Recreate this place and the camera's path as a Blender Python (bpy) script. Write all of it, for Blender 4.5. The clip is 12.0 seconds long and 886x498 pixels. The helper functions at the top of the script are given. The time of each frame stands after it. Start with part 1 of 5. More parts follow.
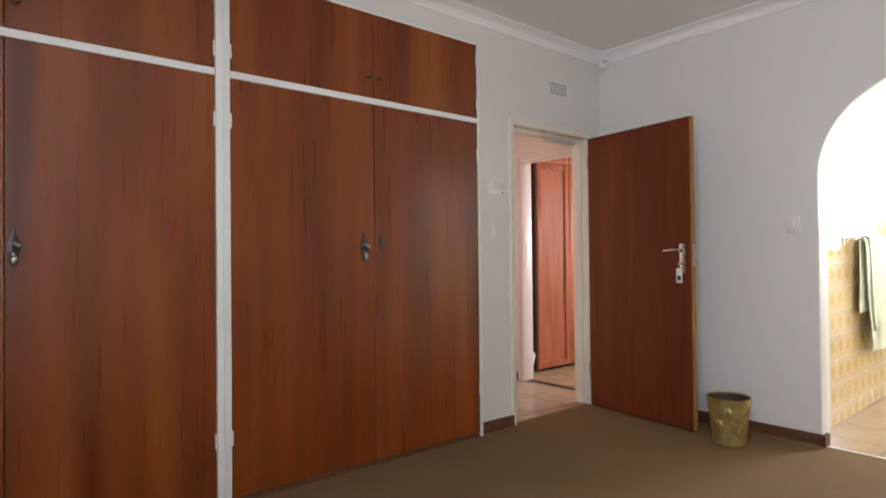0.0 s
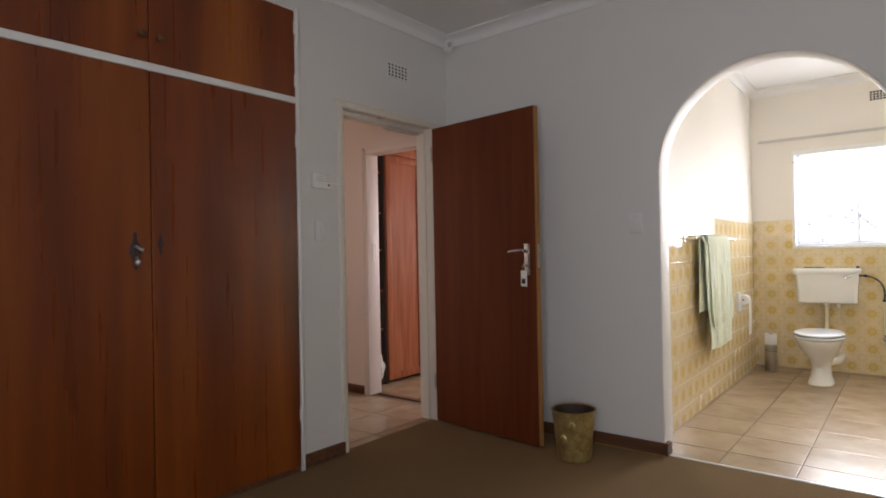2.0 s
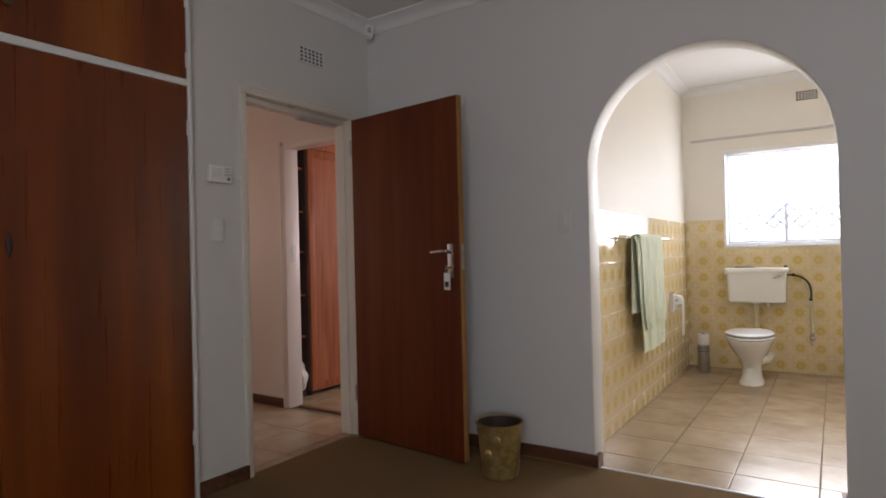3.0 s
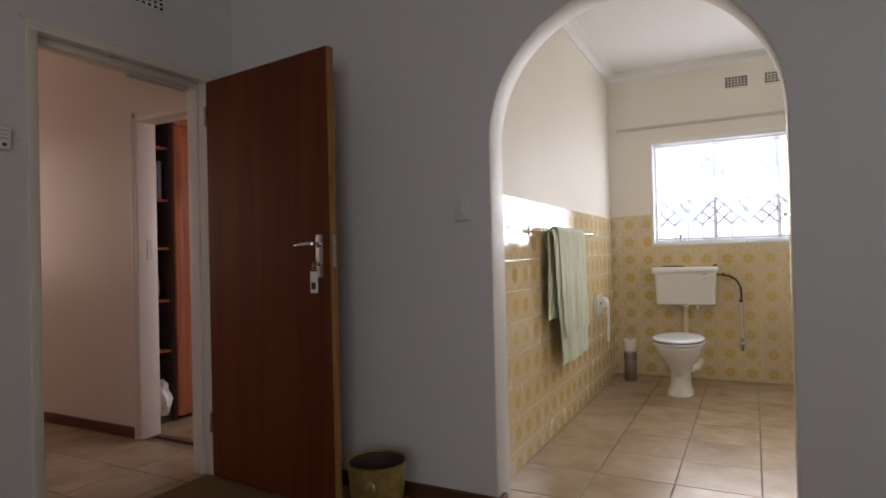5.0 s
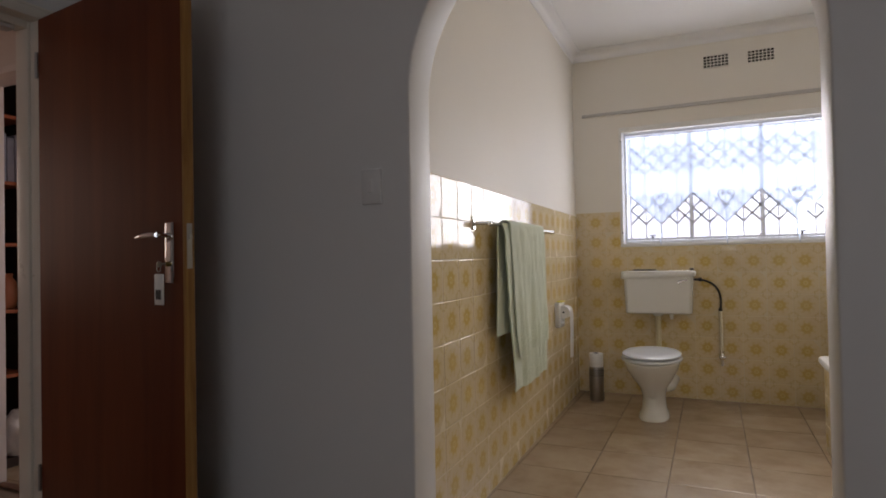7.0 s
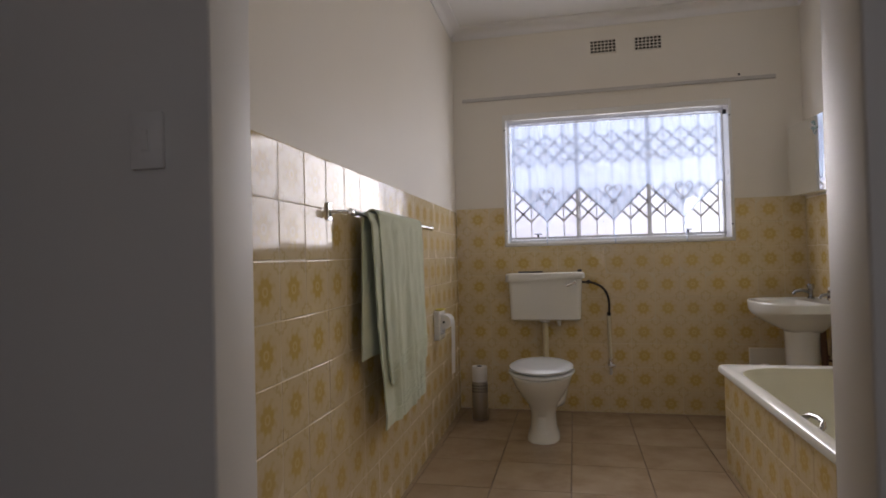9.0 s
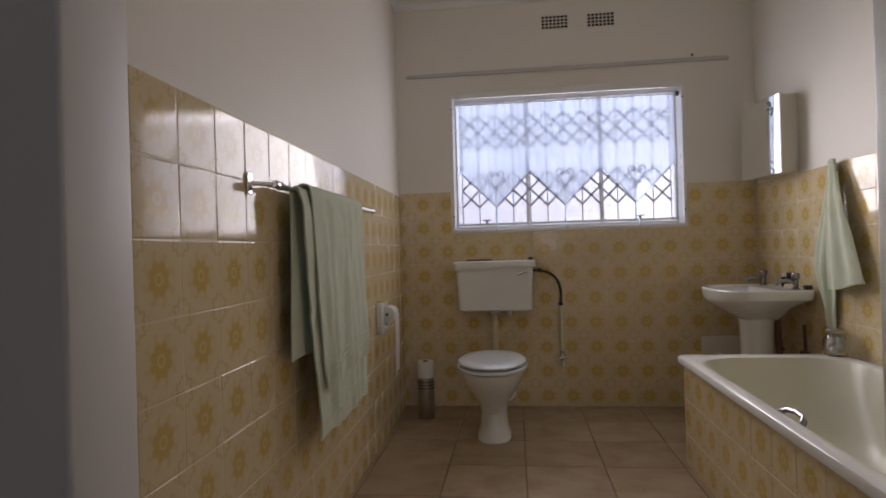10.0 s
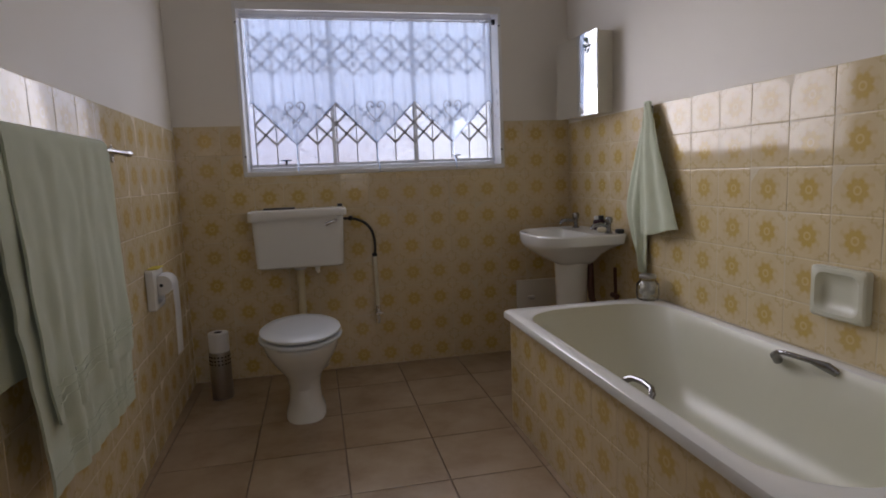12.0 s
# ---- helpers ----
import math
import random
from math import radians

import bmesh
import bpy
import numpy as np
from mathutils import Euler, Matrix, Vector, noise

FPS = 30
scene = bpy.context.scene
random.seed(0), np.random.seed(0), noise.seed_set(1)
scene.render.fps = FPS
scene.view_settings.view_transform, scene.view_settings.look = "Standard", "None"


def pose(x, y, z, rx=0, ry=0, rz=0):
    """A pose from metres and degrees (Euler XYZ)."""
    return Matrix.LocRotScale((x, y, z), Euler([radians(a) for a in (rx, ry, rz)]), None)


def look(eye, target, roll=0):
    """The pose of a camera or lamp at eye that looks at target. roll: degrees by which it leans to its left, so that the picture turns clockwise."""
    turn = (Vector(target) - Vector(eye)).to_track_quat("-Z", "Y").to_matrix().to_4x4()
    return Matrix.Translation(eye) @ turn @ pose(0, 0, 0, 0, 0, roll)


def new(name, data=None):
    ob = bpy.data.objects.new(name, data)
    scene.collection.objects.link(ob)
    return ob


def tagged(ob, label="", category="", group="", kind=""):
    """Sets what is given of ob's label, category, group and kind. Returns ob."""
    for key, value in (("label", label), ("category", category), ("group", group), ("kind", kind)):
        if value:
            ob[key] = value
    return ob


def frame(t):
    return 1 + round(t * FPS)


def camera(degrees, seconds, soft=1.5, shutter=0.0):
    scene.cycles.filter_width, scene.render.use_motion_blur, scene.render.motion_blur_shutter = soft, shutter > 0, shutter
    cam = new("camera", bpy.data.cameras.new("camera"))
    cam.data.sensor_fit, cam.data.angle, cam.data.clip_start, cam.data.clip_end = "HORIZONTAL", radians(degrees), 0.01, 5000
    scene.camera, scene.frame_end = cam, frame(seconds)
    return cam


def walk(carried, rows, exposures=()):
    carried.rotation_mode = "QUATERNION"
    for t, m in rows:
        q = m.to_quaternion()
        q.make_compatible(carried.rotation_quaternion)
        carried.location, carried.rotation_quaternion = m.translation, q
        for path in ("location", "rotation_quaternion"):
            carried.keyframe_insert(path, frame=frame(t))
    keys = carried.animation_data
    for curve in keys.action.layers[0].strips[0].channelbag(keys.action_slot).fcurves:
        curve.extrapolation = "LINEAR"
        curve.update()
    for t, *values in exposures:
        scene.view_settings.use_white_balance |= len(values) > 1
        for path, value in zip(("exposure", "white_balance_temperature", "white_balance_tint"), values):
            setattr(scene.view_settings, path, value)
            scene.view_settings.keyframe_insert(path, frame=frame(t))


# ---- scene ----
cam = camera(73.8, 12.0, soft=1.8)
PATH = [
    (0, (-3.961, -1.203, 1.15), (-2.684, 0.336, 1.175), -0.6),
    (0.5, (-3.811, -1.177, 1.171), (-2.449, 0.287, 1.186), -0.9),
    (1, (-3.681, -1.134, 1.156), (-2.248, 0.262, 1.178), -1.0),
    (1.5, (-3.542, -1.101, 1.165), (-2.048, 0.229, 1.183), -1.1),
    (2, (-3.382, -1.064, 1.168), (-1.823, 0.188, 1.183), -1.1),
    (2.5, (-3.227, -1.036, 1.167), (-1.61, 0.14, 1.181), -1.2),
    (3, (-3.064, -1.024, 1.163), (-1.399, 0.083, 1.179), -1.4),
    (3.2, (-2.999, -1.012, 1.149), (-1.316, 0.068, 1.173), -1.4),
    (5, (-2.349, -0.921, 1.112), (-0.577, 0.006, 1.134), -1.4),
    (5.5, (-2.164, -0.911, 1.113), (-0.38, -0.007, 1.135), -1.3),
    (6, (-1.968, -0.852, 1.106), (-0.172, 0.027, 1.132), -1.2),
    (6.5, (-1.8, -0.82, 1.101), (0.004, 0.043, 1.129), -1.3),
    (7, (-1.627, -0.778, 1.089), (0.193, 0.049, 1.12), -1.1),
    (9, (-1.011, -0.607, 1.076), (0.941, -0.175, 1.109), -1.4),
    (9.5, (-0.879, -0.575, 1.062), (1.093, -0.243, 1.088), -1.5),
    (10, (-0.739, -0.541, 1.045), (1.246, -0.301, 1.047), -1.6),
    (10.5, (-0.616, -0.515, 1.055), (1.38, -0.396, 1.007), -1.6),
    (11, (-0.501, -0.51, 1.076), (1.496, -0.54, 0.962), -1.7),
    (11.5, (-0.385, -0.505, 1.114), (1.593, -0.733, 0.93), -2.0),
    (12, (-0.277, -0.508, 1.123), (1.664, -0.921, 0.872), -2.2),
]
walk(cam, [(t, look(eye, target, roll)) for t, eye, target, roll in PATH],
     exposures=[(0, 0.44, 6700, 12), (1.5, -0.21, 6700, 12), (2.5, -0.65, 6700, 13), (5.0, -1.25, 6750, 15), (7.0, -1.76, 6780, 16), (9.0, -2.21, 6830, 18), (10.0, -2.40, 6760, 20), (12.0, -2.72, 6450, 20)])

# ---- light ----
world = bpy.data.worlds.new("sky")
scene.world = world
world.use_nodes = True
wnt = world.node_tree
sky = wnt.nodes.new("ShaderNodeTexSky")
sky.sky_type, sky.sun_disc = "NISHITA", False
sky.sun_elevation, sky.sun_rotation = radians(48), radians(-40)
wnt.links.new(sky.outputs[0], wnt.nodes["Background"].inputs[0])
wnt.nodes["Background"].inputs[1].default_value = 0.1
sun_data = bpy.data.lights.new("sun", "SUN")
sun_data.energy, sun_data.angle, sun_data.color = 3.0, radians(0.5), (1.0, 0.95, 0.88)
sun = new("sun", sun_data)
sun.matrix_world = look((-6, 8, 12), (0, 0, 0))


def area(name, eye, target, sx, sy, watts, color, spread=180):
    data = bpy.data.lights.new(name, "AREA")
    data.shape, data.size, data.size_y, data.energy, data.color = "RECTANGLE", sx, sy, watts, color
    data.spread = radians(spread)
    ob = new(name, data)
    ob.matrix_world = look(eye, target)
    return ob


WX = -4.72   # bedroom wall behind the walk
# daylight in the openings of windows, and one added lamp inside the bathroom
area("daylight_bedroom", (WX - 0.07, -1.75, 1.55), (0, -1.0, 2.80), 1.5, 1.15, 58, (0.84, 0.91, 1.0))
area("daylight_passage", (-0.6, 5.04, 1.6), (-0.6, 0, 1.3), 0.9, 1.2, 16, (1.0, 0.78, 0.64))
area("daylight_study", (2.54, 1.3, 1.5), (0, 1.8, 1.1), 1.1, 1.2, 28, (1.0, 0.84, 0.74))
area("daylight_bathroom_head", (3.200, -0.889, 2.020), (0, -0.889, 1.50), 1.30, 0.085, 5, (0.95, 0.96, 1.0), 150)
area("daylight_bathroom", (3.215, -0.889, 1.60), (0, -0.889, 1.47), 1.38, 0.80, 25, (0.95, 0.96, 0.985))
# added lamp in front of the window, turned to favour the right wall
area("daylight_bathroom_low_sky", (3.070, -0.889, 1.60), (0, -1.770, 0.95), 1.20, 0.78, 38, (0.97, 0.97, 0.98), 92)

# ---- materials ----


class Net:
    """A node material under construction."""

    def __init__(self, name, rough=0.5, metal=0.0):
        self.m = bpy.data.materials.new(name)
        self.m.use_nodes = True
        self.nt = self.m.node_tree
        self.p = self.nt.nodes["Principled BSDF"]
        self.out = self.nt.nodes["Material Output"]
        self.p.inputs["Roughness"].default_value = rough
        self.p.inputs["Metallic"].default_value = metal
        self.co = None

    def node(self, kind, **kw):
        n = self.nt.nodes.new(kind)
        for k, v in kw.items():
            n.inputs[k.replace("_", " ")].default_value = v
        return n

    def link(self, a, b):
        self.nt.links.new(a, b)

    def coords(self, scale=(1, 1, 1), shift=False):
        tc = self.node("ShaderNodeTexCoord")
        mp = self.node("ShaderNodeMapping")
        mp.inputs["Scale"].default_value = scale
        self.link(tc.outputs["Object"], mp.inputs["Vector"])
        if shift:
            oi = self.node("ShaderNodeObjectInfo")
            sc = self.node("ShaderNodeMath")
            sc.operation = "MULTIPLY"
            sc.inputs[1].default_value = 37.0
            self.link(oi.outputs["Random"], sc.inputs[0])
            self.link(sc.outputs[0], mp.inputs["Location"])
        return mp.outputs[0]

    def noise(self, vec, scale, detail=4.0, rough=0.55, distortion=0.0):
        n = self.node("ShaderNodeTexNoise", Scale=scale, Detail=detail, Roughness=rough, Distortion=distortion)
        self.link(vec, n.inputs["Vector"])
        return n.outputs["Fac"]

    def ramp(self, fac, stops):
        r = self.node("ShaderNodeValToRGB")
        els = r.color_ramp.elements
        while len(els) < len(stops):
            els.new(0.5)
        for e, (pos, col) in zip(els, stops):
            e.position, e.color = pos, (*col, 1)
        self.link(fac, r.inputs[0])
        return r.outputs[0]

    def math(self, op, a, b=None, c=None):
        n = self.node("ShaderNodeMath")
        n.operation = op
        for i, v in enumerate((a, b, c)):
            if v is None:
                continue
            if isinstance(v, (int, float)):
                n.inputs[i].default_value = v
            else:
                self.link(v, n.inputs[i])
        return n.outputs[0]

    def mix(self, fac, a, b, mode="MIX"):
        n = self.node("ShaderNodeMix")
        n.data_type, n.blend_type = "RGBA", mode
        for sock, v in ((n.inputs[0], fac), (n.inputs[6], a), (n.inputs[7], b)):
            if isinstance(v, (int, float)):
                sock.default_value = v
            elif isinstance(v, tuple):
                sock.default_value = (*v, 1)
            else:
                self.link(v, sock)
        return n.outputs[2]

    def base(self, col):
        if isinstance(col, tuple):
            self.p.inputs["Base Color"].default_value = (*col, 1)
        else:
            self.link(col, self.p.inputs["Base Color"])

    def bump(self, fac, strength=0.2, dist=0.002):
        b = self.node("ShaderNodeBump", Strength=strength, Distance=dist)
        self.link(fac, b.inputs["Height"])
        self.link(b.outputs[0], self.p.inputs["Normal"])

    def rough(self, fac, lo, hi):
        r = self.node("ShaderNodeMapRange")
        r.inputs[3].default_value, r.inputs[4].default_value = lo, hi
        self.link(fac, r.inputs[0])
        self.link(r.outputs[0], self.p.inputs["Roughness"])


def paint(name, col, rough=0.55, var=0.06, bump=0.12, scale=2.0, grain=160.0):
    """Painted plaster, wood or steel with faint mottling and a fine relief."""
    n = Net(name, rough)
    v = n.coords()
    dark = tuple(c * (1 - var) for c in col)
    n.base(n.mix(n.noise(v, scale, 5), dark, col))
    fine = n.noise(v, grain, 3)
    n.bump(fine, bump, 0.0015)
    n.rough(n.noise(v, 9.0), max(rough - 0.08, 0.03), rough + 0.08)
    return n.m


def plain(name, col, rough=0.4, metal=0.0, var=0.05):
    n = Net(name, rough, metal)
    v = n.coords()
    n.base(n.mix(n.noise(v, 30.0), tuple(c * (1 - var) for c in col), col))
    n.rough(n.noise(v, 7.0), max(rough - 0.03, 0.01), rough + 0.03)
    return n.m


def wood(name, dark, mid, light, rough=0.35, grain=26.0, axis=2, band=1.3, spec=0.28, streak=0.18):
    """Veneer with the grain along one axis; every panel is cut elsewhere."""
    n = Net(name, rough)
    sc = [1.0, 1.0, 1.0]
    sc[axis] = 0.045
    v = n.coords(tuple(sc), True)
    sc[axis] = 0.075
    wide = n.noise(n.coords(tuple(sc), True), grain * 0.42, 3, 0.5, band)
    fine = n.noise(v, grain * 3.2, 5, 0.6)
    pores = n.noise(v, grain * 14, 3, 0.6)
    c = n.ramp(wide, [(0.28, dark), (0.5, mid), (0.72, light)])
    c = n.mix(n.math("MULTIPLY", n.ramp(fine, [(0.30, (0, 0, 0)), (0.72, (1, 1, 1))]), streak), c, dark)
    c = n.mix(n.math("MULTIPLY", n.ramp(pores, [(0.35, (0, 0, 0)), (0.72, (1, 1, 1))]), streak), c, tuple(x * 0.6 for x in dark))
    n.base(c)
    n.p.inputs["Specular IOR Level"].default_value = spec
    n.rough(fine, rough - 0.03, rough + 0.06)
    return n.m


def flower_tile():
    """Glazed cream tile with a printed yellow daisy and scrolls in the corners."""
    n = Net("glazed_flower_tile", 0.08)
    tc = n.node("ShaderNodeTexCoord")
    sep = n.node("ShaderNodeSeparateXYZ")
    n.link(tc.outputs["Object"], sep.inputs[0])
    x, z = sep.outputs[0], sep.outputs[2]
    r = n.math("SQRT", n.math("ADD", n.math("MULTIPLY", x, x), n.math("MULTIPLY", z, z)))
    th = n.math("ARCTAN2", z, x)
    v0 = n.coords((1, 1, 1), True)
    smear = n.math("MULTIPLY", n.math("SUBTRACT", n.noise(v0, 90.0, 3), 0.5), 0.007)
    rs = n.math("ADD", r, smear)
    petal = n.math("ADD", 0.0340, n.math("MULTIPLY", n.math("POWER", n.math("ABSOLUTE", n.math("SINE", n.math("MULTIPLY", th, 4.0))), 0.6), 0.0085))
    edge = n.math("DIVIDE", n.math("SUBTRACT", petal, rs), 0.009)
    flower = n.math("MINIMUM", n.math("MAXIMUM", edge, 0.0), 1.0)
    halo = n.math("MINIMUM", n.math("MAXIMUM", n.math("DIVIDE", n.math("SUBTRACT", 0.066, rs), 0.03), 0.0), 1.0)
    rim = n.math("MAXIMUM", n.math("SUBTRACT", 1.0, n.math("DIVIDE", n.math("ABSOLUTE", n.math("SUBTRACT", r, 0.0115)), 0.0050)), 0.0)
    heart = n.math("LESS_THAN", r, 0.0055)
    # rings round each corner of the tile
    ax = n.math("SUBTRACT", 0.0795, n.math("ABSOLUTE", x))
    az = n.math("SUBTRACT", 0.0795, n.math("ABSOLUTE", z))
    rc = n.math("SQRT", n.math("ADD", n.math("MULTIPLY", ax, ax), n.math("MULTIPLY", az, az)))
    wob = n.math("MULTIPLY", n.math("SINE", n.math("MULTIPLY", n.math("ARCTAN2", az, ax), 8.0)), 0.004)
    ring = n.math("LESS_THAN", n.math("ABSOLUTE", n.math("SUBTRACT", n.math("ADD", rc, wob), 0.029)), 0.0045)
    # tendrils reaching out between the petals
    ray = n.math("POWER", n.math("ABSOLUTE", n.math("COSINE", n.math("MULTIPLY", n.math("ADD", th, n.math("MULTIPLY", r, 9.0)), 4.0))), 5.0)
    reach = n.math("MULTIPLY", n.math("LESS_THAN", rs, 0.058), n.math("GREATER_THAN", rs, 0.036))
    tendril = n.math("MULTIPLY", ray, reach)
    # scallops along the edges
    sx = n.math("ABSOLUTE", n.math("SUBTRACT", n.math("ABSOLUTE", x), 0.046))
    rb = n.math("SQRT", n.math("ADD", n.math("MULTIPLY", sx, sx), n.math("MULTIPLY", az, az)))
    scallop = n.math("LESS_THAN", n.math("ABSOLUTE", n.math("SUBTRACT", n.math("ADD", rb, smear), 0.012)), 0.0028)
    v = n.coords((1, 1, 1), True)
    mottle = n.noise(v, 55.0, 4)
    cloud = n.noise(v, 14.0, 3)
    c = n.mix(cloud, (0.67, 0.535, 0.315), (0.77, 0.65, 0.425))
    c = n.mix(n.math("MULTIPLY", ring, 0.36), c, (0.52, 0.36, 0.10))
    c = n.mix(n.math("MULTIPLY", scallop, 0.20), c, (0.50, 0.38, 0.16))
    c = n.mix(n.math("MULTIPLY", tendril, 0.30), c, (0.58, 0.40, 0.10))
    c = n.mix(n.math("MULTIPLY", halo, 0.16), c, (0.60, 0.43, 0.14))
    fl = n.mix(mottle, (0.53, 0.325, 0.045), (0.63, 0.435, 0.095))
    worn = n.math("ADD", 0.46, n.math("MULTIPLY", mottle, 0.54))
    c = n.mix(n.math("MULTIPLY", flower, worn), c, fl)
    c = n.mix(n.math("MULTIPLY", rim, 0.62), c, (0.78, 0.66, 0.38))
    c = n.mix(n.math("MULTIPLY", heart, 0.60), c, (0.62, 0.44, 0.13))
    oi = n.node("ShaderNodeObjectInfo")
    c = n.mix(n.math("MULTIPLY", oi.outputs["Random"], 0.16), c, (0.54, 0.44, 0.28))
    n.base(c)
    n.bump(n.noise(v, 16.0, 2), 0.12, 0.002)
    n.p.inputs["Specular IOR Level"].default_value = 0.42
    n.rough(n.noise(v, 20.0), 0.04, 0.11)
    return n.m


def floor_tile(name, a, b, c3, rough=0.32):
    n = Net(name, rough)
    v = n.coords((1, 1, 1), True)
    cloud = n.noise(v, 5.0, 5, 0.55)
    streak = n.noise(v, 22.0, 5, 0.65)
    oi = n.node("ShaderNodeObjectInfo")
    c = n.ramp(cloud, [(0.3, a), (0.52, b), (0.75, c3)])
    c = n.mix(n.math("MULTIPLY", streak, 0.3), c, a)
    c = n.mix(n.math("MULTIPLY", oi.outputs["Random"], 0.3), c, a)
    n.base(c)
    n.rough(streak, rough - 0.03, rough + 0.05)
    return n.m


def carpet_mat():
    n = Net("carpet_pile", 0.95)
    v = n.coords()
    patch = n.noise(v, 1.6, 4)
    tuft = n.noise(v, 420.0, 3, 0.7)
    mid = n.noise(v, 45.0, 3, 0.6)
    c = n.mix(patch, (0.235, 0.146, 0.070), (0.295, 0.192, 0.098))
    c = n.mix(n.math("MULTIPLY", tuft, 0.55), c, (0.09, 0.056, 0.028))
    c = n.mix(n.math("MULTIPLY", mid, 0.25), c, (0.25, 0.17, 0.09))
    n.base(c)
    n.bump(tuft, 0.9, 0.004)
    n.p.inputs["Specular IOR Level"].default_value = 0.1
    return n.m


def towel_mat():
    n = Net("terry_cloth", 0.95)
    v = n.coords()
    loops = n.noise(v, 330.0, 3, 0.7)
    soft = n.noise(v, 12.0, 4)
    c = n.mix(soft, (0.60, 0.655, 0.475), (0.69, 0.735, 0.56))
    n.base(n.mix(n.math("MULTIPLY", loops, 0.35), c, (0.42, 0.47, 0.33)))
    n.bump(loops, 0.8, 0.003)
    n.p.inputs["Sheen Weight"].default_value = 0.3
    return n.m


def lace_mat():
    n = Net("white_voile", 0.9)
    v = n.coords((1, 1, 1))
    weave = n.noise(v, 260.0, 2)
    n.base((0.86, 0.87, 0.90))
    tr = n.node("ShaderNodeBsdfTransparent")
    tl = n.node("ShaderNodeBsdfTranslucent")
    tl.inputs[0].default_value = (0.66, 0.79, 1.0, 1)
    m1, m2 = n.node("ShaderNodeMixShader"), n.node("ShaderNodeMixShader")
    m1.inputs[0].default_value = 0.6
    n.link(n.p.outputs[0], m1.inputs[1])
    n.link(tl.outputs[0], m1.inputs[2])
    n.link(n.math("ADD", 0.57, n.math("MULTIPLY", weave, 0.12)), m2.inputs[0])
    n.link(tr.outputs[0], m2.inputs[1])
    n.link(m1.outputs[0], m2.inputs[2])
    n.link(m2.outputs[0], n.out.inputs[0])
    return n.m


def obscure_glass():
    n = Net("obscure_glass", 0.04)
    v = n.coords((1.0, 0.55, 1.3))
    n.base((0.95, 0.97, 0.98))
    n.p.inputs["Transmission Weight"].default_value = 1.0
    n.p.inputs["IOR"].default_value = 1.45
    n.bump(n.noise(v, 95.0, 2, 0.5, 0.4), 1.0, 0.020)
    return n.m


def clear_glass():
    n = Net("clear_glass", 0.02)
    n.base((0.96, 0.98, 0.97))
    n.p.inputs["Transmission Weight"].default_value = 1.0
    n.p.inputs["IOR"].default_value = 1.45
    return n.m


def yard_mat():
    """A glowing backdrop for the bright yard beyond the bathroom window: sky, a far roofline and a pink wall."""
    n = Net("bright_yard", 0.9)
    tc = n.node("ShaderNodeTexCoord")
    sep = n.node("ShaderNodeSeparateXYZ")
    n.link(tc.outputs["Object"], sep.inputs[0])
    wob = n.math("MULTIPLY", n.noise(n.coords(), 1.2, 3), 0.5)
    z = n.math("ADD", sep.outputs[2], wob)
    fac = n.math("DIVIDE", z, 4.0)
    c = n.ramp(fac, [(0.28, (0.34, 0.27, 0.30)), (0.41, (0.60, 0.52, 0.57)), (0.50, (0.90, 0.90, 0.96)), (0.57, (0.36, 0.55, 0.98)), (0.66, (0.50, 0.68, 1.0)), (0.76, (0.72, 0.83, 1.0))])
    # bright and dark patches painted low down to give the glass its glints
    leaf = n.ramp(n.noise(n.coords(), 7.0, 5, 0.7), [(0.42, (0.16, 0.17, 0.21)), (0.56, (1.0, 1.0, 1.0))])
    low = n.math("LESS_THAN", sep.outputs[2], 1.6)
    c = n.mix(n.math("MULTIPLY", low, 0.9), c, leaf, "MULTIPLY")
    # pure white patch low on one side paints the glare there
    side = n.math("MULTIPLY", n.math("LESS_THAN", n.math("ADD", sep.outputs[1], wob), -1.35), n.math("LESS_THAN", sep.outputs[2], 1.85))
    c = n.mix(side, c, (1.0, 1.0, 1.0))
    # the yard's daylight is put into emission
    em = n.node("ShaderNodeEmission", Strength=13.5)
    n.link(c, em.inputs[0])
    n.link(em.outputs[0], n.out.inputs[0])
    return n.m


M_WALL = paint("cream_wall_paint", (0.74, 0.725, 0.70), 0.5, 0.05, 0.10, 1.2)
M_BATHWALL = paint("bathroom_wall_paint", (0.83, 0.785, 0.705), 0.60, 0.05, 0.08, 1.2)
M_HALL = paint("passage_wall_enamel", (0.76, 0.66, 0.60), 0.42, 0.06, 0.03, 1.0)
M_CEIL = paint("ceiling_paint", (0.86, 0.85, 0.84), 0.7, 0.04, 0.06, 1.5)
M_TRIM = paint("white_gloss_paint", (0.84, 0.835, 0.81), 0.3, 0.05, 0.06, 6.0, 60.0)
M_GROUT = paint("tile_grout", (0.72, 0.62, 0.43), 0.5, 0.14, 0.3, 8.0)
M_FGROUT = paint("floor_grout", (0.22, 0.16, 0.11), 0.85, 0.3, 0.4, 10.0)
M_WARD = wood("sapele_veneer", (0.106, 0.0190, 0.0045), (0.205, 0.044, 0.0068), (0.325, 0.092, 0.0130), 0.27, 11.0, 2, 0.2, 0.5, 0.12)
M_DOOR = wood("door_veneer", (0.105, 0.021, 0.007), (0.145, 0.032, 0.010), (0.175, 0.042, 0.013), 0.42, 24.0, 2, 0.8, 0.2, 0.12)
M_LIP = wood("door_lipping", (0.24, 0.105, 0.028), (0.36, 0.18, 0.05), (0.45, 0.25, 0.08), 0.45, 60.0)
M_CUP = wood("cherry_cupboard", (0.26, 0.075, 0.035), (0.36, 0.115, 0.055), (0.44, 0.16, 0.075), 0.45, 30.0, 2, 1.3, 0.10)
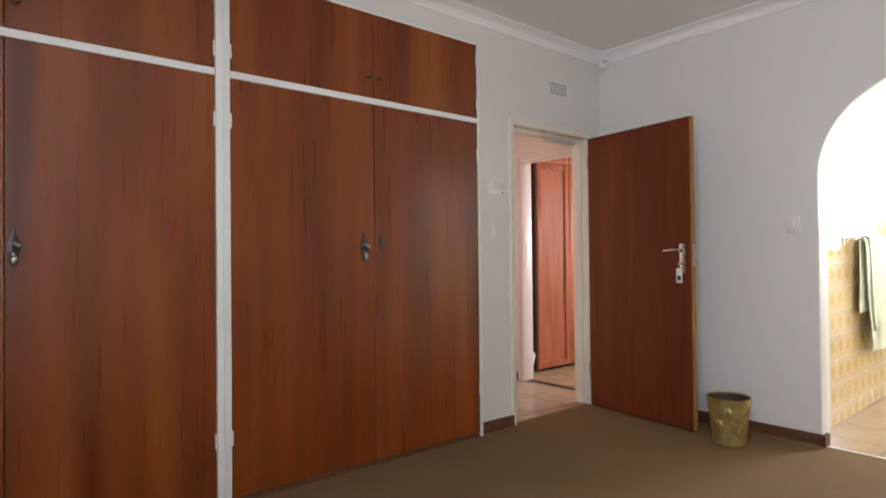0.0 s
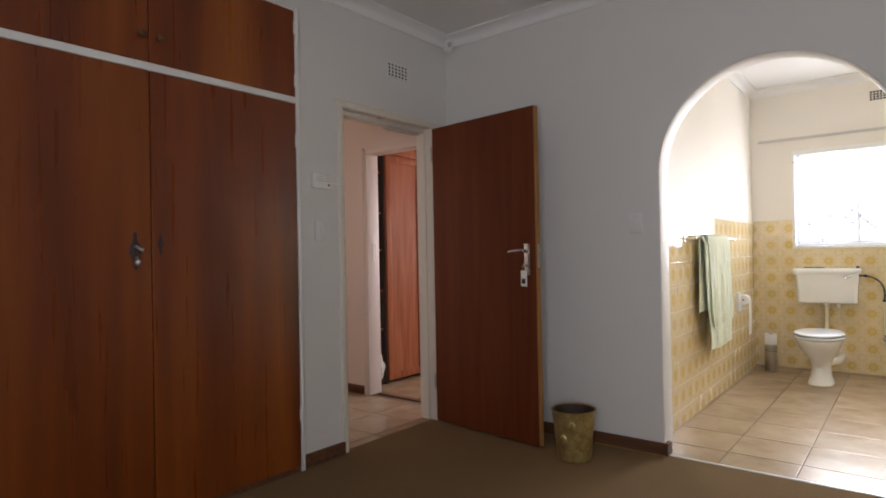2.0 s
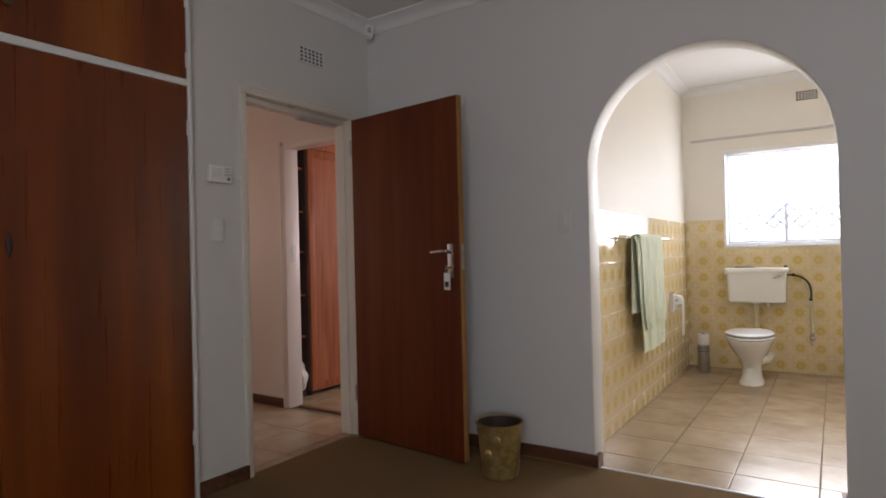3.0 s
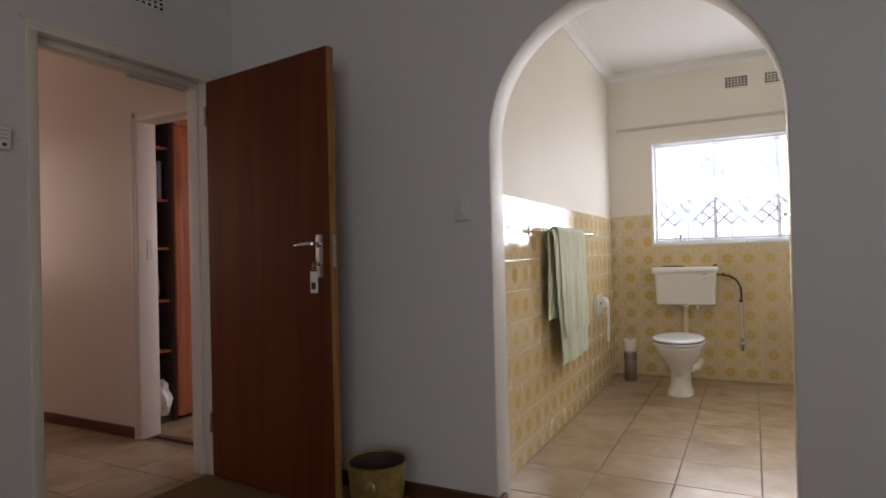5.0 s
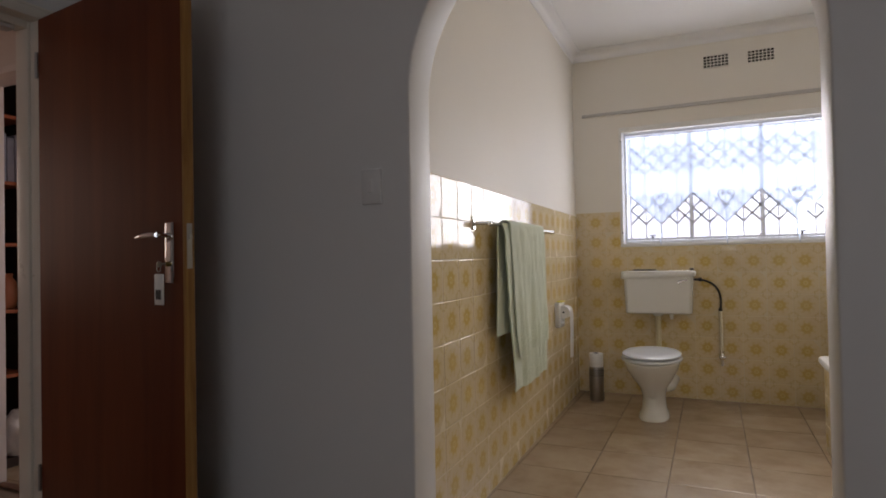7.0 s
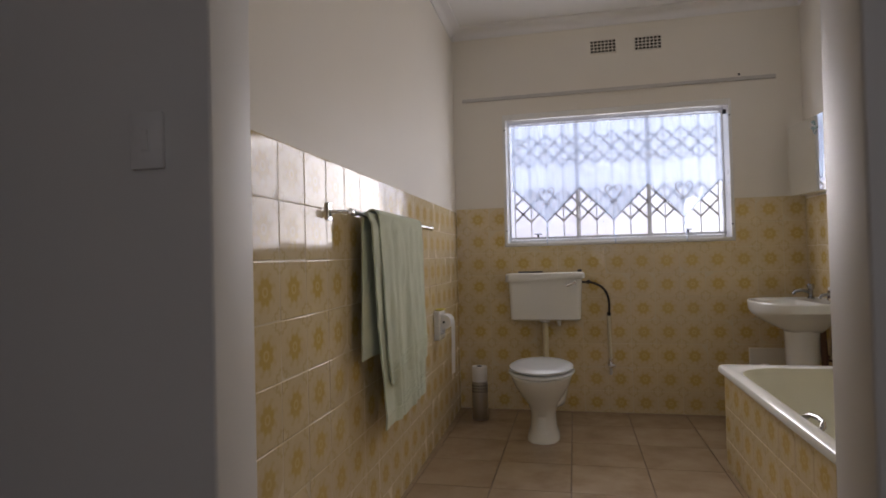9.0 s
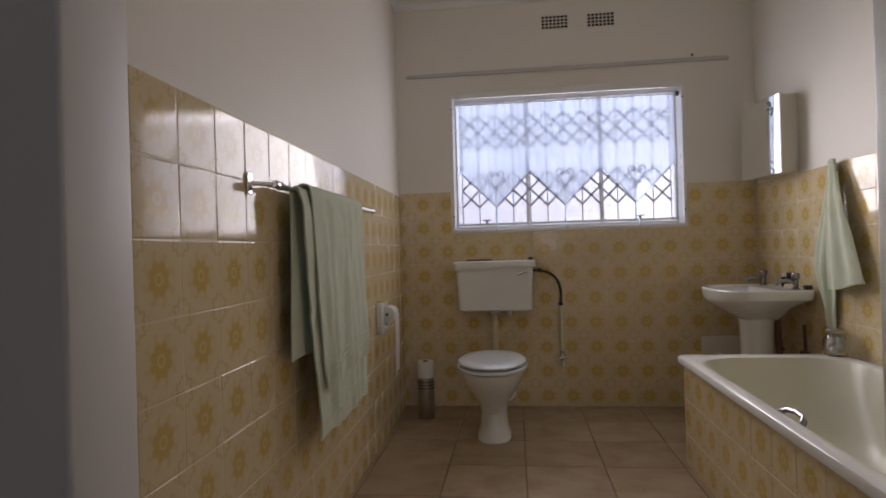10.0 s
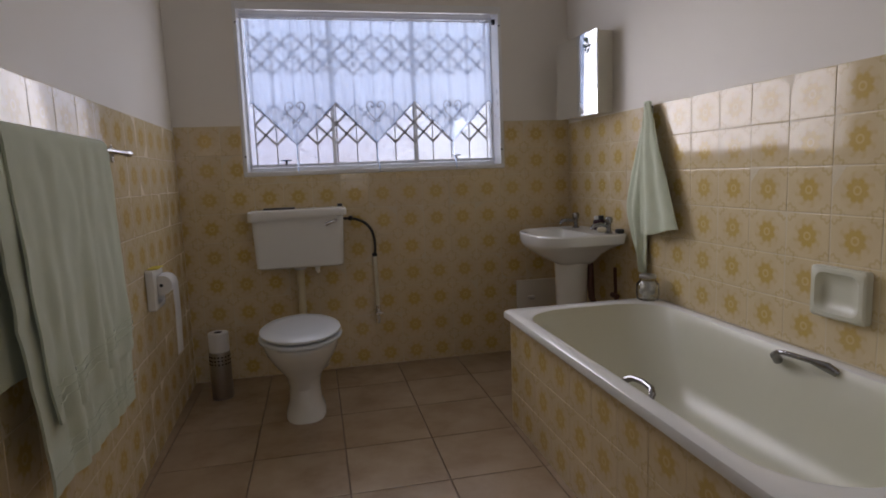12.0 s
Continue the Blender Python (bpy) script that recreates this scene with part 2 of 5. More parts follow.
M_SKIRT = wood("skirting_wood", (0.07, 0.028, 0.014), (0.13, 0.055, 0.028), (0.18, 0.085, 0.045), 0.45, 40.0, 1)
M_FRAME = paint("cream_frame_paint", (0.80, 0.745, 0.65), 0.3, 0.06, 0.06, 6.0, 60.0)
# near-black that puts the shade of insides into the colour
M_DARK = paint("interior_shade", (0.055, 0.03, 0.022), 0.7, 0.3, 0.2, 5.0)
M_CARPET = carpet_mat()
M_TILE = flower_tile()
M_FTILE = floor_tile("beige_floor_tile", (0.31, 0.215, 0.130), (0.415, 0.310, 0.205), (0.50, 0.395, 0.275), 0.24)
M_TOWEL = towel_mat()
M_LACE = lace_mat()
M_GLASS = obscure_glass()
M_CLEAR = clear_glass()
M_YARD = yard_mat()
M_PORC = plain("white_porcelain", (0.80, 0.80, 0.77), 0.10, 0, 0.03)
M_CREAMP = plain("cream_enamel", (0.66, 0.655, 0.53), 0.30, 0, 0.03)
M_RIM = plain("white_enamel", (0.78, 0.78, 0.75), 0.16, 0, 0.03)
M_SEAT = plain("pale_seat_plastic", (0.70, 0.74, 0.77), 0.18, 0, 0.03)
M_OLDCHROME = plain("worn_chrome", (0.30, 0.30, 0.31), 0.2, 1.0)
M_CHROME = plain("chrome", (0.78, 0.78, 0.79), 0.12, 1.0)
M_STEEL = plain("brushed_steel", (0.52, 0.51, 0.50), 0.34, 1.0, 0.15)
M_BRASS = plain("aged_brass", (0.40, 0.29, 0.10), 0.32, 1.0, 0.4)
M_AGED = plain("aged_dark_metal", (0.085, 0.055, 0.060), 0.35, 0.6, 0.3)
M_BLACK = plain("black_plastic", (0.018, 0.018, 0.02), 0.4)
# near-black without sheen, the painted shade of small holes
M_HOLE = plain("hole_shade", (0.012, 0.010, 0.009), 0.9)
M_HOLE.node_tree.nodes["Principled BSDF"].inputs["Specular IOR Level"].default_value = 0.0
M_PLASTIC = plain("white_plastic", (0.86, 0.86, 0.83), 0.35)
M_CREAMPIPE = plain("cream_pipe", (0.68, 0.60, 0.40), 0.35, 0, 0.1)
M_PALEPIPE = plain("pale_painted_pipe", (0.82, 0.77, 0.60), 0.4, 0, 0.08)
M_PAPER = paint("tissue_paper", (0.84, 0.83, 0.80), 0.9, 0.04, 0.3, 12.0, 300.0)
M_GUARD = plain("silver_painted_iron", (0.72, 0.72, 0.74), 0.5, 0.0)
M_MIRROR = plain("mirror_silver", (0.90, 0.91, 0.91), 0.01, 1.0, 0.0)
M_CABINET = paint("cabinet_cream_enamel", (0.74, 0.70, 0.58), 0.35)
M_BATTEN = paint("grey_batten", (0.62, 0.59, 0.56), 0.6, 0.15)
M_BOTTLE = plain("dark_bottle", (0.05, 0.02, 0.03), 0.2)
M_YELLOW = plain("yellow_card", (0.70, 0.58, 0.06), 0.6)
M_COPPER = plain("dull_copper_pipe", (0.13, 0.06, 0.04), 0.5, 0.3)
M_COTTON = paint("cotton_wool", (0.85, 0.83, 0.80), 0.95, 0.1, 0.9, 40.0)
M_BAG = plain("thin_white_plastic_bag", (0.78, 0.74, 0.70), 0.35)
M_BOOKS = paint("grey_blue_files", (0.30, 0.31, 0.38), 0.6, 0.4, 0.2, 20.0)
M_CLAY = paint("terracotta_jar", (0.42, 0.15, 0.07), 0.6)
M_BRICKY = paint("outside_plaster", (0.55, 0.40, 0.36), 0.8)
M_GREEN = plain("dark_green_print", (0.02, 0.07, 0.05), 0.5)
M_SWITCH = plain("switch_plastic", (0.80, 0.79, 0.77), 0.4)


def bin_mat():
    """Brassy tin with a faded printed flower pattern."""
    n = Net("printed_brass_tin", 0.34, 0.75)
    v = n.coords()
    vor = n.node("ShaderNodeTexVoronoi", Scale=16.0)
    n.link(v, vor.inputs["Vector"])
    blot = n.noise(v, 26.0, 4, 0.6, 1.2)
    c = n.ramp(vor.outputs["Distance"], [(0.10, (0.62, 0.52, 0.26)), (0.35, (0.50, 0.40, 0.16)), (0.60, (0.42, 0.32, 0.11))])
    n.base(n.mix(n.ramp(blot, [(0.45, (0, 0, 0)), (0.6, (1, 1, 1))]), c, (0.57, 0.47, 0.22)))
    n.bump(blot, 0.3, 0.003)
    return n.m


M_BIN = bin_mat()
M_THREAD = plain("grey_thread", (0.42, 0.42, 0.46), 0.8)

# ---- mesh helpers ----


def box(bm, x0, y0, z0, x1, y1, z1, bev=0.0, seg=1):
    made = bmesh.ops.create_cube(bm, size=1.0)["verts"]
    m = Matrix.Translation(((x0 + x1) / 2, (y0 + y1) / 2, (z0 + z1) / 2)) @ Matrix.Diagonal((abs(x1 - x0), abs(y1 - y0), abs(z1 - z0), 1))
    bmesh.ops.transform(bm, matrix=m, verts=made)
    if bev:
        edges = list({e for v in made for e in v.link_edges})
        bmesh.ops.bevel(bm, geom=edges, offset=bev, segments=seg, affect="EDGES", profile=0.5)
    return bm


def boxed(*dims, bev=0.0, seg=1):
    return box(bmesh.new(), *dims, bev=bev, seg=seg)


def loft(loops, cap0=True, cap1=True, bm=None):
    """Skin through closed loops that have the same number of points."""
    bm = bm or bmesh.new()
    rows = [[bm.verts.new(p) for p in lp] for lp in loops]
    k = len(rows[0])
    for a, b in zip(rows, rows[1:]):
        for i in range(k):
            bm.faces.new((a[i], a[(i + 1) % k], b[(i + 1) % k], b[i]))
    if cap0:
        bm.faces.new(rows[0][::-1])
    if cap1:
        bm.faces.new(rows[-1])
    bmesh.ops.recalc_face_normals(bm, faces=bm.faces)
    return bm


def lathe(profile, cx=0.0, cy=0.0, seg=24, cap0=True, cap1=True, bm=None):
    return loft([[(cx + r * math.cos(2 * math.pi * i / seg), cy + r * math.sin(2 * math.pi * i / seg), z) for i in range(seg)] for r, z in profile], cap0, cap1, bm)


def tube(points, r, seg=10, bm=None):
    """A round bar along a line of points; r may be a list."""
    pts = [Vector(p) for p in points]
    rad = r if isinstance(r, (list, tuple)) else [r] * len(pts)
    up = Vector((0.13, 0.27, 0.95))
    loops = []
    for i, p in enumerate(pts):
        d = (pts[min(i + 1, len(pts) - 1)] - pts[max(i - 1, 0)]).normalized()
        if abs(d.dot(up)) > 0.93:
            up = Vector((0.95, 0.2, 0.1))
        a = d.cross(up).normalized()
        b = d.cross(a).normalized()
        loops.append([p + (a * math.cos(2 * math.pi * k / seg) + b * math.sin(2 * math.pi * k / seg)) * rad[i] for k in range(seg)])
    return loft(loops, bm=bm)


def arc_points(a, b, c, n=10):
    """A smooth quadratic bend from a to c that leans to b."""
    a, b, c = Vector(a), Vector(b), Vector(c)
    return [(1 - t) ** 2 * a + 2 * t * (1 - t) * b + t * t * c for t in (i / n for i in range(n + 1))]


def rounded(cx, cy, hx, hy, r, z, per=6):
    """A rounded rectangle as a loop of points."""
    pts = []
    for sx, sy, a0 in ((1, 1, 0), (-1, 1, 90), (-1, -1, 180), (1, -1, 270)):
        for k in range(per + 1):
            a = radians(a0 + 90 * k / per)
            pts.append((cx + sx * (hx - r) + r * math.cos(a), cy + sy * (hy - r) + r * math.sin(a), z))
    return pts


def oval(cx, cy, hx, hy, z, n=32, p=2.0, squash=0.0):
    """A superellipse loop; squash makes the +x end blunter."""
    pts = []
    for i in range(n):
        a = 2 * math.pi * i / n
        c, s = math.cos(a), math.sin(a)
        e = p + (squash if c > 0 else 0)
        pts.append((cx + hx * math.copysign(abs(c) ** (2 / e), c), cy + hy * math.copysign(abs(s) ** (2 / e), s), z))
    return pts


def chain(ob):
    m = ob.matrix_basis.copy()
    while ob.parent:
        ob = ob.parent
        m = ob.matrix_basis @ m
    return m


def finish(name, bm, material, smooth=True, angle=38):
    me = bpy.data.meshes.new(name)
    bm.to_mesh(me)
    bm.free()
    me.materials.append(material)
    if smooth:
        me.shade_smooth()
        me.set_sharp_from_angle(angle=radians(angle))
    return me


def part(name, bm, material, parent=None, label="", local=False, smooth=True):
    """Links a bmesh as one mesh object under a thing or a part. The bmesh is in the world's metres unless local."""
    if parent is not None and not local:
        bm.transform(chain(parent).inverted())
    ob = new(name, finish(name, bm, material, smooth))
    ob.parent = parent
    if label:
        ob["label"] = label
    return ob


def thing(name, label, category, at=(0, 0, 0), group="", turn=0.0):
    ob = new(name)
    ob.matrix_basis = pose(*at, 0, 0, turn)
    ob.empty_display_size = 0.1
    return tagged(ob, label, category, group)


def solid(name, bm, material, label, category, at=(0, 0, 0), group="", smooth=True):
    """A thing that is one plain mesh, with its origin at its base."""
    bm.transform(Matrix.Translation(at).inverted())
    ob = new(name, finish(name, bm, material, smooth))
    ob.matrix_basis = pose(*at)
    return tagged(ob, label, category, group)


def structure(name, bm, material, label="", smooth=False):
    return tagged(part(name, bm, material, smooth=smooth), label, kind="structure")


# ---- large structure ----
LEFT, RIGHT, BACK, FRONT = 0.175, -2.07, 3.19, 0.15   # bathroom faces
TOP = 2.73                                            # ceilings
NY = 1.595                                            # bedroom wall with the wardrobe and the door
SY = -2.65                                            # bedroom wall with its window
HX0, HX1 = 0.062, 0.176                               # wall between passage and study


def arch_wall():
    """Wall with a round-headed opening between bedroom and bathroom."""
    bm = bmesh.new()
    y1, y0, spring, top = 0.070, -1.043, 1.60, TOP + 0.1
    cy, r = (y0 + y1) / 2, (y1 - y0) / 2
    n = 40
    arc = [(cy + r * math.cos(math.pi * i / n), spring + r * math.sin(math.pi * i / n)) for i in range(n + 1)]
    inner = [(y1, 0.0)] + arc + [(y0, 0.0)]
    outer = [(NY + 0.13, 0.0), (NY + 0.13, top)] + [(y, top) for y, _ in arc[1:-1]] + [(SY - 0.15, top), (SY - 0.15, 0.0)]
    faces = []
    for x in (0.0, FRONT):
        vi = [bm.verts.new((x, y, z)) for y, z in inner]
        vo = [bm.verts.new((x, y, z)) for y, z in outer]
        for i in range(len(inner) - 1):
            bm.faces.new((vi[i], vi[i + 1], vo[i + 1], vo[i]))
        faces.append((vi, vo))
    (a, ao), (b, bo) = faces
    for i in range(len(inner) - 1):
        bm.faces.new((a[i], a[i + 1], b[i + 1], b[i]))
        bm.faces.new((ao[i], ao[i + 1], bo[i + 1], bo[i]))
    bmesh.ops.recalc_face_normals(bm, faces=bm.faces)
    edges = [e for e in bm.edges if e.verts[0].co.x == e.verts[1].co.x and all(any((v.co - w.co).length < 1e-5 for w in a + b) for v in e.verts) and min(v.co.z for v in e.verts) > -0.01 and not all(v.co.z < 0.001 for v in e.verts)]
    bmesh.ops.bevel(bm, geom=edges, offset=0.007, segments=3, affect="EDGES", profile=0.5)
    return bm


tagged(part("wall_east", arch_wall(), M_WALL), "off-white plaster wall with a round-headed archway", kind="structure")

# bedroom
bm = bmesh.new()
box(bm, WX - 0.12, NY, 0, -1.035, NY + 0.12, TOP + 0.1)
box(bm, -0.155, NY, 0, -0.001, NY + 0.12, TOP + 0.1)
box(bm, -1.035, NY, 2.075, -0.155, NY + 0.12, TOP + 0.1)
structure("wall_north", bm, M_WALL, "off-white plaster wall beside the bedroom door")
bm = bmesh.new()
box(bm, WX - 0.12, SY - 0.15, 0, WX, -2.55, TOP + 0.1)
box(bm, WX - 0.12, -0.95, 0, WX, NY, TOP + 0.1)
box(bm, WX - 0.12, -2.55, 0, WX, -0.95, 0.90)
box(bm, WX - 0.12, -2.55, 2.20, WX, -0.95, TOP + 0.1)
structure("wall_west", bm, M_WALL)
structure("wall_south", boxed(WX, SY - 0.15, 0, -0.001, SY, TOP + 0.1), M_WALL)
structure("carpet_floor", boxed(WX - 0.12, SY - 0.15, -0.1, 0.02, NY + 0.03, 0.0), M_CARPET, "brown fitted carpet")
structure("ceiling", boxed(WX - 0.12, SY - 0.15, TOP, 0.0, NY, TOP + 0.12), M_CEIL, "pale painted ceiling")
w1 = tagged(new("window_1"), "bedroom window with white steel frame", "window", kind="structure")
bm = bmesh.new()
for y in (-2.55, -2.03, -1.51, -0.99):
    box(bm, WX - 0.11, y, 0.90, WX - 0.075, y + 0.04, 2.20)
for z in (0.90, 2.16):
    box(bm, WX - 0.1095, -2.51, z, WX - 0.0755, -0.99, z + 0.04)
part("window_frame", bm, M_TRIM, w1, smooth=False)

# bathroom
bm = bmesh.new()
box(bm, FRONT, LEFT, 0, BACK + 0.30, LEFT + 0.14, TOP + 0.1)
structure("wall_bath_left", bm, M_BATHWALL, "cream painted bathroom wall above yellow tiles")
structure("wall_bath_right", boxed(FRONT, RIGHT - 0.14, 0, BACK + 0.30, RIGHT, TOP + 0.1), M_BATHWALL, "cream painted bathroom wall above yellow tiles")
WY0, WY1, WZ0, WZ1 = -1.640, -0.140, 1.172, 2.086   # bathroom window opening
bm = bmesh.new()
box(bm, BACK, WY1, 0, BACK + 0.22, LEFT + 0.060, TOP + 0.1)
box(bm, BACK, RIGHT, 0, BACK + 0.22, WY0, TOP + 0.1)
box(bm, BACK, WY0, 0, BACK + 0.22, WY1, WZ0)
box(bm, BACK, WY0, WZ1, BACK + 0.22, WY1, TOP + 0.1)
structure("wall_bath_window", bm, M_BATHWALL, "cream painted bathroom wall with the window")
structure("floor_bath_bed", boxed(0.02, RIGHT, -0.1, BACK, LEFT + 0.060, -0.006), M_FGROUT, "dark grout between beige floor tiles")
structure("ceiling_bath", boxed(FRONT, RIGHT, TOP, BACK, LEFT + 0.060, TOP + 0.12), M_CEIL, "white painted bathroom ceiling")

# passage and the study behind it
bm = bmesh.new()
box(bm, HX0, 2.53, 0, HX1, 5.2, TOP + 0.1)
box(bm, HX0, 1.731, 2.035, HX1, 2.53, TOP + 0.1)
structure("wall_passage_east", bm, M_HALL, "glossy cream passage wall beside a doorway")
bm = bmesh.new()
box(bm, -1.45, 1.72, 0, -1.33, 5.2, TOP + 0.1)
structure("wall_passage_west", bm, M_HALL)
bm = bmesh.new()
box(bm, -1.33, 5.0, 0, -1.06, 5.14, TOP + 0.1)
box(bm, -0.14, 5.0, 0, HX0, 5.14, TOP + 0.1)
box(bm, -1.06, 5.0, 0, -0.14, 5.14, 1.0)
box(bm, -1.06, 5.0, 2.2, -0.14, 5.14, TOP + 0.1)
structure("wall_passage_north", bm, M_HALL)
structure("floor_passage_bed", boxed(-1.45, NY + 0.03, -0.1, HX1, 5.2, -0.006), M_FGROUT)
structure("ceiling_passage", boxed(-1.33, NY + 0.12, TOP, HX0, 5.0, TOP + 0.12), M_CEIL)
bm = bmesh.new()
box(bm, HX1, 3.16, 0, 2.6, 3.28, TOP + 0.1)
structure("wall_study_north", bm, M_HALL)
bm = bmesh.new()
box(bm, 2.48, LEFT + 0.14, 0, 2.6, 0.7, TOP + 0.1)
box(bm, 2.48, 1.9, 0, 2.6, 3.16, TOP + 0.1)
box(bm, 2.48, 0.7, 0, 2.6, 1.9, 0.85)
box(bm, 2.48, 0.7, 2.15, 2.6, 1.9, TOP + 0.1)
structure("wall_study_east", bm, M_HALL)
structure("ceiling_study", boxed(HX1, LEFT + 0.14, TOP, 2.48, 3.16, TOP + 0.12), M_CEIL)
structure("floor_study", boxed(HX1, LEFT + 0.14, -0.1, 2.6, 3.28, -0.006), M_FGROUT)


def cove(pts, z, size=0.075):
    """A coved cornice along a closed run of wall corners, drawn in towards the room."""
    prof = [(0, 0), (0.008, 0.0), (0.008, 0.010), (0.016, 0.030), (0.034, 0.050), (0.060, 0.062), (0.075, 0.066), (0.075, 0.075), (0, 0.075)]
    bm = bmesh.new()
    n = len(pts)
    rows = []
    for i in range(n):
        p, q, r = Vector(pts[i - 1]), Vector(pts[i]), Vector(pts[(i + 1) % n])
        d1, d2 = (q - p).normalized(), (r - q).normalized()
        nrm = Vector((-d1.y, d1.x)) + Vector((-d2.y, d2.x))
        rows.append([bm.verts.new((q.x + nrm.x * a, q.y + nrm.y * a, z - size + b)) for a, b in prof])
    for i in range(n):
        a, b = rows[i], rows[(i + 1) % n]
        for k in range(len(prof)):
            bm.faces.new((a[k], b[k], b[(k + 1) % len(prof)], a[(k + 1) % len(prof)]))
    bmesh.ops.recalc_face_normals(bm, faces=bm.faces)
    return bm


structure("trim_cornice", cove([(WX, SY), (0, SY), (0, NY), (WX, NY)], TOP), M_CEIL, "white coved cornice", True)
structure("trim_cornice_bath", cove([(FRONT, RIGHT), (BACK, RIGHT), (BACK, LEFT + 0.046), (FRONT, LEFT - 0.006)], TOP), M_CEIL, "white coved cornice", True)

# ---- skirtings ----


def skirting(dims):
    return boxed(*dims, bev=0.004, seg=2)


structure("baseboard", skirting((-0.016, 0.056, 0, 0.0, NY - 0.001, 0.072)), M_SKIRT, "dark brown wooden skirting board")
structure("baseboard_arch", skirting((-0.016, 0.048, 0, 0.062, 0.0698, 0.072)), M_SKIRT, "dark brown wooden skirting board")
structure("baseboard_arch_right", skirting((-0.016, -1.0428, 0, 0.062, -1.021, 0.072)), M_SKIRT)
structure("baseboard_right", skirting((-0.016, SY, 0, 0.0, -1.030, 0.072)), M_SKIRT)
structure("baseboard_door", skirting((-1.349, NY - 0.016, 0, -1.037, NY, 0.072)), M_SKIRT, "dark brown wooden skirting board")
structure("baseboard_passage", skirting((HX0 - 0.016, 2.563, 0, HX0, 5.0, 0.072)), M_SKIRT, "dark brown wooden skirting board")
structure("trim_carpet_edge", boxed(-0.024, 0.056, 0, -0.0165, 0.62, 0.006, bev=0.002), M_LIP, "thin pale carpet edging under the skirting")
structure("trim_threshold", boxed(0.012, -1.041, -0.004, 0.032, 0.068, 0.004, bev=0.002), M_TRIM, "thin pale strip between carpet and tiles")
structure("trim_threshold_study", boxed(0.13, 1.74, -0.004, 0.175, 2.497, 0.006, bev=0.003), M_SKIRT, "dark wooden threshold strip")

# ---- bedroom door and frame ----
fr = tagged(new("door_frame"), "cream painted steel frame of the bedroom door", "door frame", kind="structure")
for nm, dims in (("jamb", (-1.050, NY - 0.014, 0, -1.010, NY + 0.05, 2.05)), ("jamb", (-0.190, NY - 0.014, 0, -0.150, NY + 0.05, 2.05)), ("head", (-1.050, NY - 0.014, 2.05, -0.150, NY + 0.05, 2.088))):
    part(nm, boxed(*dims, bev=0.004, seg=2), M_FRAME, fr)
for nm, dims in (("stop", (-1.035, NY + 0.05, 0, -1.000, NY + 0.125, 2.05)), ("stop", (-0.200, NY + 0.05, 0, -0.155, NY + 0.125, 2.05)), ("stop_head", (-1.000, NY + 0.05, 2.022, -0.200, NY + 0.125, 2.0748))):
    part(nm, boxed(*dims, bev=0.003, seg=2), M_FRAME, fr)
part("closer_plate", boxed(-0.56, NY + 0.06, 2.004, -0.24, NY + 0.11, 2.0215, bev=0.003), M_BATTEN, fr, "brownish metal strip under the door head")
structure("trim_above_door", boxed(-1.075, NY - 0.010, 2.089, -0.115, NY, 2.102, bev=0.003), M_FRAME, "thin paint ridge above the door frame")


def lever_handle(parent, side):
    """Lever on a long back plate; side is the way out of the door's face (local y)."""
    s = side
    plate = part("handle_plate", boxed(-0.021, 0, 1.015, 0.021, s * 0.006, 1.205, bev=0.003, seg=2), M_CHROME, parent, "chrome back plate", True)
    plate.matrix_basis = pose(0.812, 0, 0)
    lever = tube([(0, 0, 1.165), (0, s * 0.030, 1.165), (0, s * 0.046, 1.165)], 0.008, 12)
    tube(arc_points((0, s * 0.046, 1.165), (-0.02, s * 0.050, 1.166), (-0.055, s * 0.050, 1.164), 6) + [Vector((-0.10, s * 0.048, 1.160)), Vector((-0.112, s * 0.046, 1.160))], [0.009] * 7 + [0.0075, 0.004], 12, lever)
    ob = part("handle_lever", lever, M_CHROME, parent, "chrome lever", True)
    ob.matrix_basis = pose(0.812, 0, 0)
    cyl = lathe([(0.008, 0), (0.008, 0.014), (0.005, 0.016)], seg=16)
    cyl.transform(Matrix.Translation((0.812, 0, 1.075)) @ Matrix.Rotation(radians(-90 * s), 4, "X"))
    part("key_cylinder", cyl, M_BRASS, parent, "", True)


leaf_len = 0.880
door = thing("door_1", "reddish-brown veneered bedroom door standing open", "door", (-0.206, NY - 0.028, 0.012), turn=math.degrees(math.atan2(-0.885, -0.104)))
# local x along the leaf from the hinge, local y towards the arch wall
part("door_leaf", boxed(0.0, 0.0, 0, leaf_len - 0.008, 0.038, 2.028, bev=0.0015), M_DOOR, door, "reddish-brown veneer", True)
part("edge_lipping", boxed(leaf_len - 0.008, 0.0005, 0.001, leaf_len, 0.0375, 2.027, bev=0.0015), M_LIP, door, "pale yellowish wooden edge", True)
part("lock_plate", boxed(leaf_len - 0.0005, 0.010, 1.06, leaf_len + 0.0015, 0.028, 1.20), M_STEEL, door, "steel lock plate", True)
bolt = boxed(leaf_len, 0.013, 1.150, leaf_len + 0.009, 0.025, 1.168, bev=0.002)
part("latch_bolt", bolt, M_STEEL, door, "", True)
for z in (0.22, 1.80):
    hg = lathe([(0.006, z), (0.006, z + 0.10)], -0.006, -0.004, 12)
    part("hinge", hg, M_STEEL, door, "", True)
lever_handle(door, -1)
lever_handle(door, 1)
key = thing("hanging_key_tag", "key with a clear plastic tag hanging from the door lock", "key tag", (0, 0, 0))
key.matrix_basis = door.matrix_basis @ pose(0.812, -0.016, 1.075)
bm = lathe([(0.009, -0.0015), (0.009, 0.0015)], seg=14)
bm.transform(Matrix.Translation((0, -0.022, 0.0)) @ Matrix.Rotation(radians(90), 4, "Y"))
